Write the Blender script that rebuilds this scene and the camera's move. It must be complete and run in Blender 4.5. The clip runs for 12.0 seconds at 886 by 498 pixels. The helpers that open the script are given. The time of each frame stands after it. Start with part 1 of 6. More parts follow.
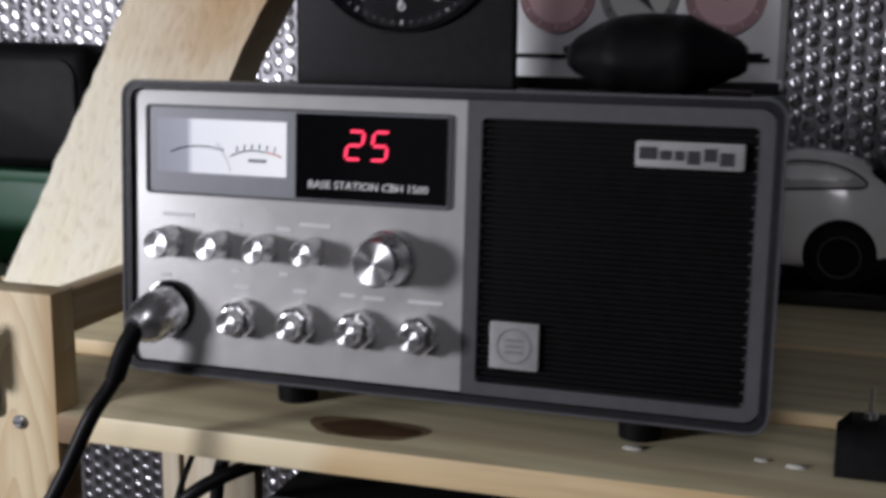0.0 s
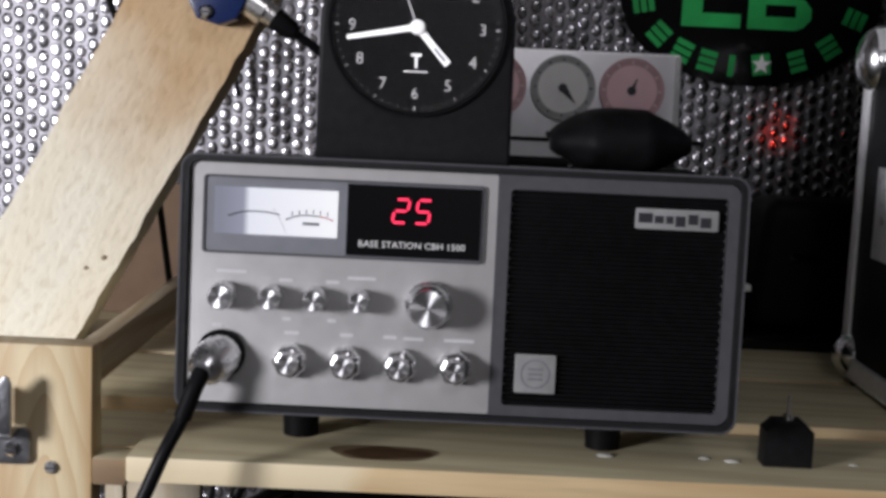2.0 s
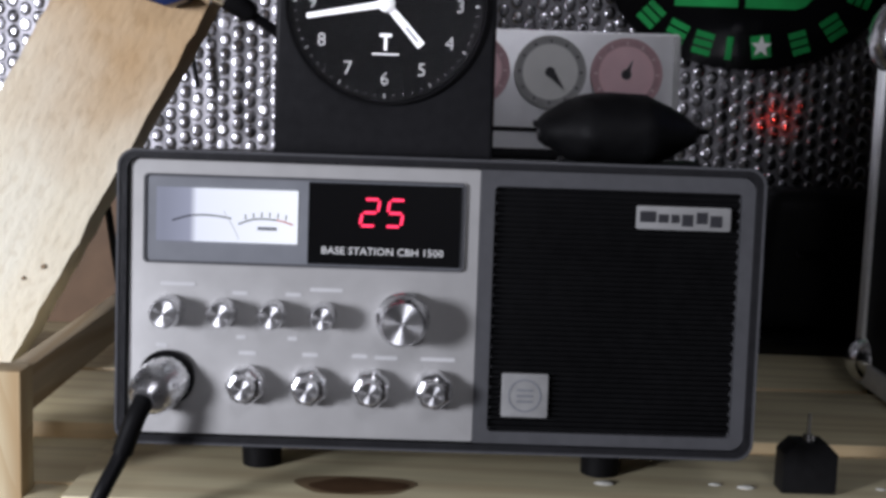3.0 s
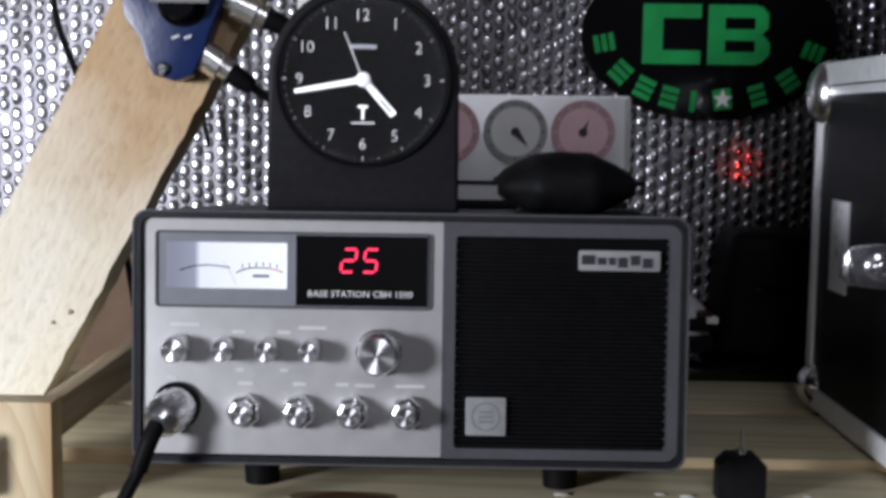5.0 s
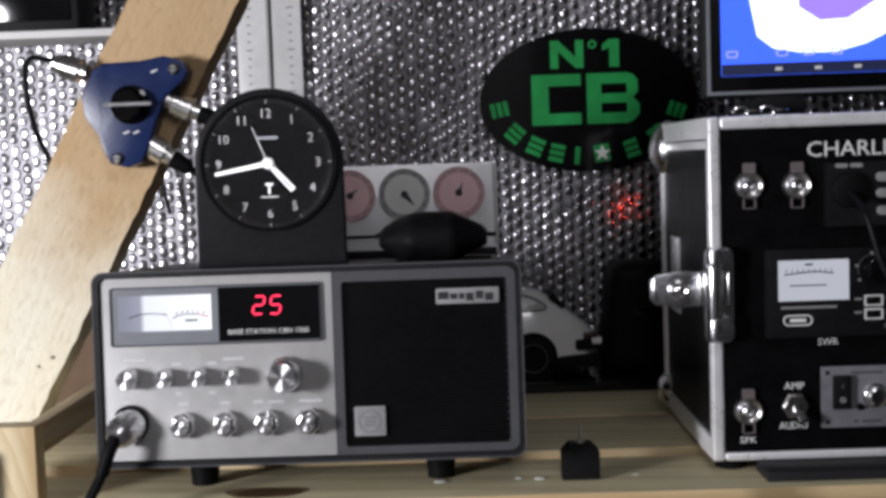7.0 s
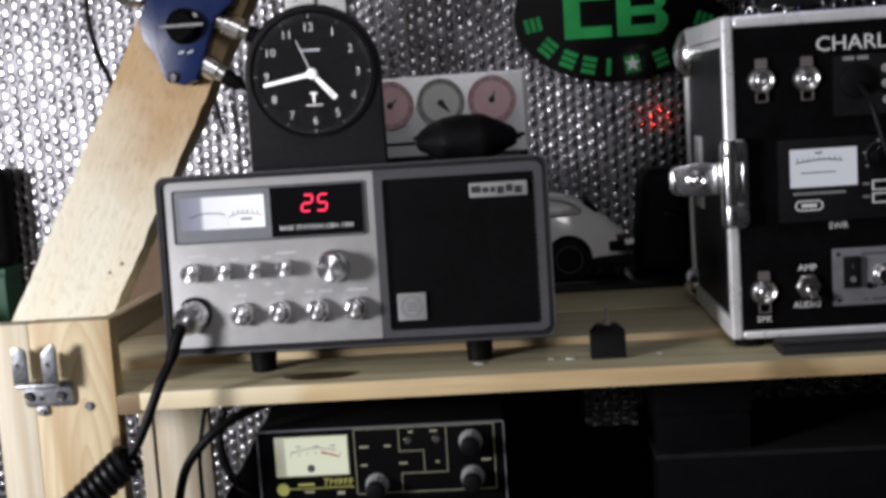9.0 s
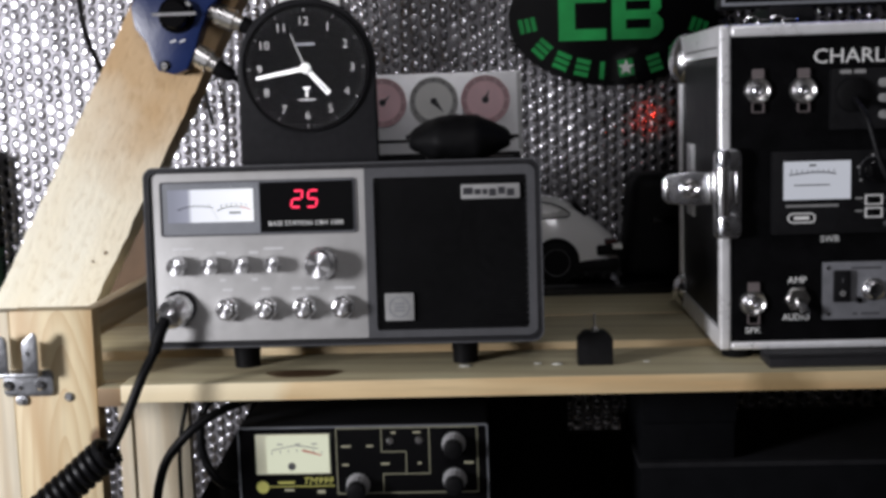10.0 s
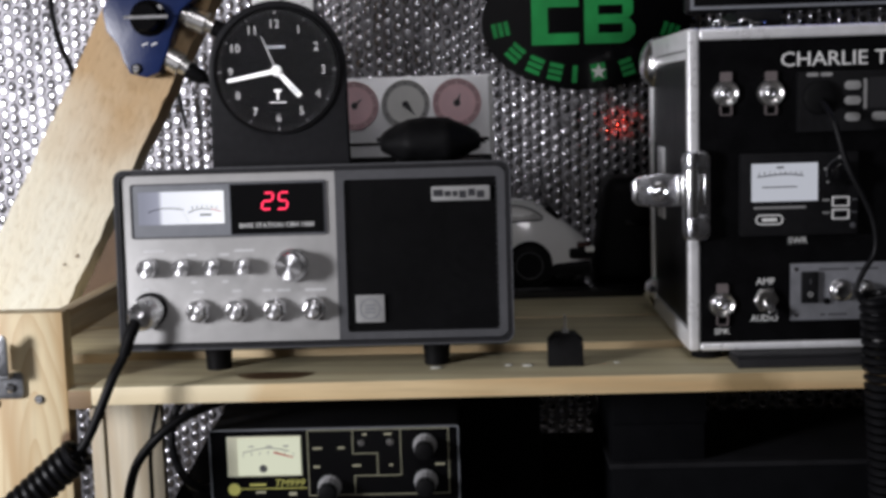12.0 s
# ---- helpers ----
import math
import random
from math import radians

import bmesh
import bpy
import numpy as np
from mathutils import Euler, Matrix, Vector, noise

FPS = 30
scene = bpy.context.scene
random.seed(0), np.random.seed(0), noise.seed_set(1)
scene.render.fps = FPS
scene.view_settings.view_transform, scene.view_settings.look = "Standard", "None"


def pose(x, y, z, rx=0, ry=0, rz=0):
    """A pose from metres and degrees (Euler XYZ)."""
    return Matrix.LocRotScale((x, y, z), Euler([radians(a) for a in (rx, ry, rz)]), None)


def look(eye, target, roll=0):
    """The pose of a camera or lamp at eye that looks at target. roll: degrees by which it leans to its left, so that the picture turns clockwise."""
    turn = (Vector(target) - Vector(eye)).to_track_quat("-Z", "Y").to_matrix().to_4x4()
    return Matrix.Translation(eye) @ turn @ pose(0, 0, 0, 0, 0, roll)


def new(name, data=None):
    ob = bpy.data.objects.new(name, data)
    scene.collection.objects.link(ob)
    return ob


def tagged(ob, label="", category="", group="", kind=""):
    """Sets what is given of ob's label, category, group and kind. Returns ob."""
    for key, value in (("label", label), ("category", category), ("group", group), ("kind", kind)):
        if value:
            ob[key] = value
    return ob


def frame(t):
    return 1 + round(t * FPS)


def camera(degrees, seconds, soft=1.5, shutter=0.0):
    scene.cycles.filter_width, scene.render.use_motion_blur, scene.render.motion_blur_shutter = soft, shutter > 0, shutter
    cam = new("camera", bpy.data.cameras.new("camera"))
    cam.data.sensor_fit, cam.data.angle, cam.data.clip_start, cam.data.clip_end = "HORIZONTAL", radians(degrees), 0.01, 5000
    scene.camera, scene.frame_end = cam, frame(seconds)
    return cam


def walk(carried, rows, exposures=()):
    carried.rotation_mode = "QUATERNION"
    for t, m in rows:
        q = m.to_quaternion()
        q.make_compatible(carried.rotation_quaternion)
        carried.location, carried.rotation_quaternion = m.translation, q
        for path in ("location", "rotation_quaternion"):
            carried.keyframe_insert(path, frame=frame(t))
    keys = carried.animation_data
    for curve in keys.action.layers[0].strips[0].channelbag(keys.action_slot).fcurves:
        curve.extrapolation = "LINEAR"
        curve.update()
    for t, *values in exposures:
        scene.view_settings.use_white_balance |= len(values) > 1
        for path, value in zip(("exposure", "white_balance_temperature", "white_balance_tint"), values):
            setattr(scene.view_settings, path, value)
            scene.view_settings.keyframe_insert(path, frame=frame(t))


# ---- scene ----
cam = camera(39.5, 12.0, soft=3.4, shutter=0.5)
K = 0.86  # one unit of the plan below, in metres
PATH = [
    (0, (0.1868, -0.5697, 1.2112), (-0.3984, 1.3045, 0.8304), 0.61),
    (0.5, (0.0812, -0.6015, 1.2323), (-0.2162, 1.3144, 0.7414), 1.63),
    (1, (0.1128, -0.6719, 1.2365), (-0.1471, 1.2558, 0.7713), -1.67),
    (1.5, (-0.0054, -0.7225, 1.1986), (0.0122, 1.2492, 0.8643), 3.27),
    (2, (-0.0114, -0.7291, 1.2192), (-0.0109, 1.2538, 0.9579), 2.63),
    (2.5, (-0.0064, -0.6503, 1.2186), (-0.0013, 1.3251, 0.9059), 2.53),
    (2.7, (-0.0090, -0.6375, 1.2139), (0.0247, 1.3426, 0.9344), 2.07),
    (4.3, (0.0032, -0.6636, 1.2240), (-0.0091, 1.3191, 0.9616), 1.06),
    (4.5, (0.0011, -0.6663, 1.2260), (0.0062, 1.3166, 0.9653), 1.25),
    (5, (0.0242, -0.7424, 1.2305), (0.0124, 1.2466, 1.0217), 0.83),
    (5.5, (0.0545, -0.8410, 1.2290), (-0.0299, 1.1524, 1.0911), -0.00),
    (6, (0.0799, -0.8755, 1.2341), (-0.0411, 1.1091, 1.0182), -1.92),
    (6.5, (0.1185, -0.9290, 1.2456), (0.0626, 1.0615, 1.0590), -1.69),
    (6.7, (0.1209, -0.9414, 1.2514), (0.0987, 1.0534, 1.1088), -1.83),
    (8.3, (0.1244, -1.0452, 1.2578), (0.0571, 0.9452, 1.0745), -3.21),
    (8.5, (0.1249, -1.0497, 1.2531), (0.0546, 0.9414, 1.0776), -3.02),
    (8.6, (0.1249, -1.0497, 1.2531), (0.0546, 0.9414, 1.0776), -3.02),
    (9, (0.1406, -1.0452, 1.2233), (0.0191, 0.9370, 0.9863), -3.73),
    (9.5, (0.1307, -1.0311, 1.2302), (0.0471, 0.9498, 0.9674), -2.51),
    (10, (0.1319, -1.0355, 1.2289), (0.0427, 0.9469, 0.9799), -1.75),
    (10.5, (0.1319, -1.0347, 1.2304), (0.0669, 0.9487, 0.9819), -1.55),
    (11, (0.1365, -1.0334, 1.2258), (0.0688, 0.9491, 0.9705), -1.60),
    (11.5, (0.1373, -1.0372, 1.2252), (0.0670, 0.9457, 0.9740), -1.58),
    (12, (0.1408, -1.0397, 1.2249), (0.0828, 0.9452, 0.9859), -1.71),
]
# the clip's camera opens up and turns warmer as it settles
EXPOSURES = (
    (0.0, -0.44, 6350, 12), (0.5, -0.52, 6450, 14), (1.0, -0.34, 6300, 13), (1.5, -0.24, 6300, 13), (2.0, -0.25, 6450, 12), (2.5, -0.13, 6250, 12),
    (4.5, -0.10, 6100, 11), (5.0, -0.08, 6100, 11), (6.0, -0.03, 6300, 10), (6.5, 0.0, 6400, 10), (8.5, -0.03, 6500, 10), (9.0, -0.06, 6500, 10), (12.0, -0.10, 6500, 10))
walk(cam, [(t, look(Vector(eye) * K, Vector(target) * K, roll)) for t, eye, target, roll in PATH], EXPOSURES)

# ---- light ----
world = bpy.data.worlds.new("world")
scene.world = world
world.use_nodes = True
world.node_tree.nodes["Background"].inputs[0].default_value = (0.55, 0.6, 0.7, 1)
world.node_tree.nodes["Background"].inputs[1].default_value = 0.005


def area_lamp(name, eye, target, power, size, colour):
    lamp = bpy.data.lights.new(name, "AREA")
    lamp.energy, lamp.shape, lamp.size, lamp.color = power, "DISK", size, colour
    ob = new(name, lamp)
    ob.matrix_world = look(Vector(eye) * K, Vector(target) * K)
    return ob


LAMP = (-1.12, -1.0, 1.26)
area_lamp("work_lamp_light", LAMP, (-0.05, 0.05, 1.14), 17.6, 0.27, (0.952, 0.944, 1.0))
# unseen point light, added overhead as fill
fill_point = bpy.data.lights.new("fill_light", "POINT")
fill_point.energy, fill_point.shadow_soft_size, fill_point.color = 13.0, 0.17, (0.965, 0.945, 1.0)
new("fill_light", fill_point).location = Vector((0.25, -1.55, 2.22)) * K
scene.view_settings.exposure = 0.0


# ---- materials ----
def mat(name, colour, rough=0.5, metal=0.0, grain=0.0, scale=60.0, bump=0.0, bscale=400.0, coat=0.0, tint=None, stretch=(1, 1, 1), spec=0.5):
    m = bpy.data.materials.new(name)
    m.use_nodes = True
    nt = m.node_tree
    p = nt.nodes["Principled BSDF"]
    p.inputs["Base Color"].default_value = (*colour, 1)
    p.inputs["Roughness"].default_value = rough
    p.inputs["Metallic"].default_value = metal
    p.inputs["Coat Weight"].default_value = coat
    p.inputs["Specular IOR Level"].default_value = spec
    co = nt.nodes.new("ShaderNodeTexCoord")
    mp = nt.nodes.new("ShaderNodeMapping")
    mp.inputs["Scale"].default_value = stretch
    nt.links.new(co.outputs["Object"], mp.inputs["Vector"])
    if grain:
        a = nt.nodes.new("ShaderNodeTexNoise")
        a.inputs["Scale"].default_value = scale
        a.inputs["Detail"].default_value = 6
        b = nt.nodes.new("ShaderNodeTexNoise")
        b.inputs["Scale"].default_value = scale / 9
        b.inputs["Detail"].default_value = 3
        for n in (a, b):
            nt.links.new(mp.outputs[0], n.inputs["Vector"])
        s = nt.nodes.new("ShaderNodeMath")
        s.operation = "ADD"
        nt.links.new(a.outputs[0], s.inputs[0])
        nt.links.new(b.outputs[0], s.inputs[1])
        r = nt.nodes.new("ShaderNodeValToRGB")
        r.color_ramp.elements[0].position = 0.7
        r.color_ramp.elements[1].position = 1.3
        lo = tint or tuple(c * (1 - grain) for c in colour)
        hi = tuple(min(1, c * (1 + grain * 0.6)) for c in colour)
        half = nt.nodes.new("ShaderNodeMath")
        half.operation = "MULTIPLY"
        half.inputs[1].default_value = 0.5
        r.color_ramp.elements[0].position, r.color_ramp.elements[1].position = 0.35, 0.65
        r.color_ramp.elements[0].color, r.color_ramp.elements[1].color = (*lo, 1), (*hi, 1)
        nt.links.new(s.outputs[0], half.inputs[0])
        nt.links.new(half.outputs[0], r.inputs[0])
        nt.links.new(r.outputs[0], p.inputs["Base Color"])
        q = nt.nodes.new("ShaderNodeMapRange")
        q.inputs["To Min"].default_value, q.inputs["To Max"].default_value = max(0.03, rough - 0.12), min(1, rough + 0.12)
        nt.links.new(half.outputs[0], q.inputs["Value"])
        nt.links.new(q.outputs[0], p.inputs["Roughness"])
    if bump:
        c = nt.nodes.new("ShaderNodeTexNoise")
        c.inputs["Scale"].default_value = bscale
        c.inputs["Detail"].default_value = 4
        nt.links.new(mp.outputs[0], c.inputs["Vector"])
        d = nt.nodes.new("ShaderNodeBump")
        d.inputs["Strength"].default_value = bump
        d.inputs["Distance"].default_value = 0.001
        nt.links.new(c.outputs[0], d.inputs["Height"])
        nt.links.new(d.outputs[0], p.inputs["Normal"])
    return m


def wood(name, pale, dark, axis="x", rings=38.0, rough=0.6, bump=0.35, saw=0.0, knots=2.2, fibre=0.6, heart=None):
    """Softwood: growth bands along one axis, fine fibres, a few brown knots."""
    m = bpy.data.materials.new(name)
    m.use_nodes = True
    nt = m.node_tree
    N, L = nt.nodes.new, nt.links.new
    p = nt.nodes["Principled BSDF"]
    p.inputs["Roughness"].default_value = rough
    co, mp, mk = N("ShaderNodeTexCoord"), N("ShaderNodeMapping"), N("ShaderNodeMapping")
    long = {"x": (0.07, 1, 1), "y": (1, 0.07, 1), "z": (1, 1, 0.07)}[axis]
    kn = {"x": (0.45, 1, 1), "y": (1, 0.45, 1), "z": (1, 1, 0.45)}[axis]
    mp.inputs["Scale"].default_value, mk.inputs["Scale"].default_value = long, kn
    info = N("ShaderNodeObjectInfo")
    shift = N("ShaderNodeVectorMath")
    shift.operation = "ADD"
    mul = N("ShaderNodeMath")
    mul.operation = "MULTIPLY"
    mul.inputs[1].default_value = 3.0
    L(info.outputs["Random"], mul.inputs[0])
    L(co.outputs["Object"], shift.inputs[0])
    L(mul.outputs[0], shift.inputs[1])
    L(shift.outputs[0], mp.inputs[0])
    L(shift.outputs[0], mk.inputs[0])
    vor = N("ShaderNodeTexVoronoi")
    vor.inputs["Scale"].default_value = knots
    L(mk.outputs[0], vor.inputs["Vector"])
    kd = N("ShaderNodeMapRange")
    kd.inputs["From Min"].default_value, kd.inputs["From Max"].default_value = 0.02, 0.09
    kd.inputs["To Min"].default_value, kd.inputs["To Max"].default_value = 1, 0
    L(vor.outputs["Distance"], kd.inputs["Value"])
    warp = N("ShaderNodeTexNoise")
    warp.inputs["Scale"].default_value = 7
    L(mp.outputs[0], warp.inputs["Vector"])
    wv = N("ShaderNodeTexWave")
    wv.bands_direction = "DIAGONAL"
    wv.inputs["Scale"].default_value = rings
    wv.inputs["Distortion"].default_value = 5.0
    wv.inputs["Detail"].default_value = 3
    wv.inputs["Detail Scale"].default_value = 0.8
    wadd = N("ShaderNodeVectorMath")
    wadd.operation = "MULTIPLY_ADD"
    wadd.inputs[1].default_value = (0.05, 0.05, 0.05)
    L(warp.outputs["Color"], wadd.inputs[0])
    L(mp.outputs[0], wadd.inputs[2])
    L(wadd.outputs[0], wv.inputs["Vector"])
    fib = N("ShaderNodeTexNoise")
    fib.inputs["Scale"].default_value, fib.inputs["Detail"].default_value = 260, 5
    L(mp.outputs[0], fib.inputs["Vector"])
    blot = N("ShaderNodeTexNoise")
    blot.inputs["Scale"].default_value, blot.inputs["Detail"].default_value = 9, 4
    L(co.outputs["Object"], blot.inputs["Vector"])
    m1, m2, m3 = N("ShaderNodeMix"), N("ShaderNodeMix"), N("ShaderNodeMix")
    for x in (m1, m2, m3):
        x.data_type = "RGBA"
    rr = N("ShaderNodeValToRGB")
    rr.color_ramp.elements[0].color, rr.color_ramp.elements[1].color = (*pale, 1), (*dark, 1)
    rr.color_ramp.elements[0].position, rr.color_ramp.elements[1].position = 0.45, 1.0
    L(wv.outputs["Fac"], rr.inputs[0])
    L(rr.outputs[0], m1.inputs["A"])
    m1.inputs["B"].default_value = (*[c * 0.72 for c in pale], 1)
    fr = N("ShaderNodeMapRange")
    fr.inputs["From Min"].default_value, fr.inputs["From Max"].default_value = 0.4, 0.75
    fr.inputs["To Max"].default_value = fibre
    L(fib.outputs["Fac"], fr.inputs["Value"])
    L(fr.outputs[0], m1.inputs["Factor"])
    br = N("ShaderNodeMapRange")
    br.inputs["From Min"].default_value, br.inputs["From Max"].default_value = 0.45, 0.75
    br.inputs["To Max"].default_value = 0.42 if saw else 0.5
    L(blot.outputs["Fac"], br.inputs["Value"])
    L(m1.outputs["Result"], m2.inputs["A"])
    m2.inputs["B"].default_value = (*[c * f for c, f in zip(pale, (0.8, 0.72, 0.62))], 1)
    L(br.outputs[0], m2.inputs["Factor"])
    L(m2.outputs["Result"], m3.inputs["A"])
    m3.inputs["B"].default_value = (0.10, 0.045, 0.02, 1)
    L(kd.outputs[0], m3.inputs["Factor"])
    L(m3.outputs["Result"], p.inputs["Base Color"])
    bp = N("ShaderNodeBump")
    bp.inputs["Strength"].default_value, bp.inputs["Distance"].default_value = bump, 0.0006
    if saw:
        rough_noise = N("ShaderNodeTexNoise")
        rough_noise.inputs["Scale"].default_value, rough_noise.inputs["Detail"].default_value = saw, 5
        sm = N("ShaderNodeMapping")
        sm.inputs["Scale"].default_value = tuple(c if c == 1 else 0.45 for c in long)
        L(co.outputs["Object"], sm.inputs[0])
        L(sm.outputs[0], rough_noise.inputs["Vector"])
        bp.inputs["Distance"].default_value = 0.0015
        L(rough_noise.outputs["Fac"], bp.inputs["Height"])
        tear, m4 = N("ShaderNodeMapRange"), N("ShaderNodeMix")
        m4.data_type = "RGBA"
        tear.inputs["From Min"].default_value, tear.inputs["From Max"].default_value = 0.45, 0.35
        tear.inputs["To Max"].default_value = 0.30
        L(rough_noise.outputs["Fac"], tear.inputs["Value"])
        L(tear.outputs[0], m4.inputs["Factor"])
        L(m3.outputs["Result"], m4.inputs["A"])
        m4.inputs["B"].default_value = (*[c * f for c, f in zip(pale, (0.66, 0.58, 0.48))], 1)
        L(m4.outputs["Result"], p.inputs["Base Color"])
        if heart:
            # browner heartwood towards one end of the stick
            sep, hr, jit, m5 = N("ShaderNodeSeparateXYZ"), N("ShaderNodeMapRange"), N("ShaderNodeMath"), N("ShaderNodeMix")
            m5.data_type, m5.blend_type, jit.operation = "RGBA", "MULTIPLY", "MULTIPLY_ADD"
            L(co.outputs["Object"], sep.inputs[0])
            L(blot.outputs["Fac"], jit.inputs[0])
            jit.inputs[1].default_value = 0.16
            L(sep.outputs["Z"], jit.inputs[2])
            hr.inputs["From Min"].default_value, hr.inputs["From Max"].default_value = heart
            L(jit.outputs[0], hr.inputs["Value"])
            L(hr.outputs[0], m5.inputs["Factor"])
            L(m4.outputs["Result"], m5.inputs["A"])
            m5.inputs["B"].default_value = (0.64, 0.47, 0.32, 1)
            L(m5.outputs["Result"], p.inputs["Base Color"])
    else:
        L(fib.outputs["Fac"], bp.inputs["Height"])
    L(bp.outputs[0], p.inputs["Normal"])
    return m


def glow(name, colour, strength):
    m = mat(name, (0.02, 0.02, 0.02), 0.4)
    p = m.node_tree.nodes["Principled BSDF"]
    p.inputs["Emission Color"].default_value = (*colour, 1)
    p.inputs["Emission Strength"].default_value = strength
    return m


def glass(name, rough=0.03, tint=(1, 1, 1)):
    m = mat(name, tint, rough)
    p = m.node_tree.nodes["Principled BSDF"]
    p.inputs["Transmission Weight"].default_value = 1.0
    p.inputs["IOR"].default_value = 1.3
    return m


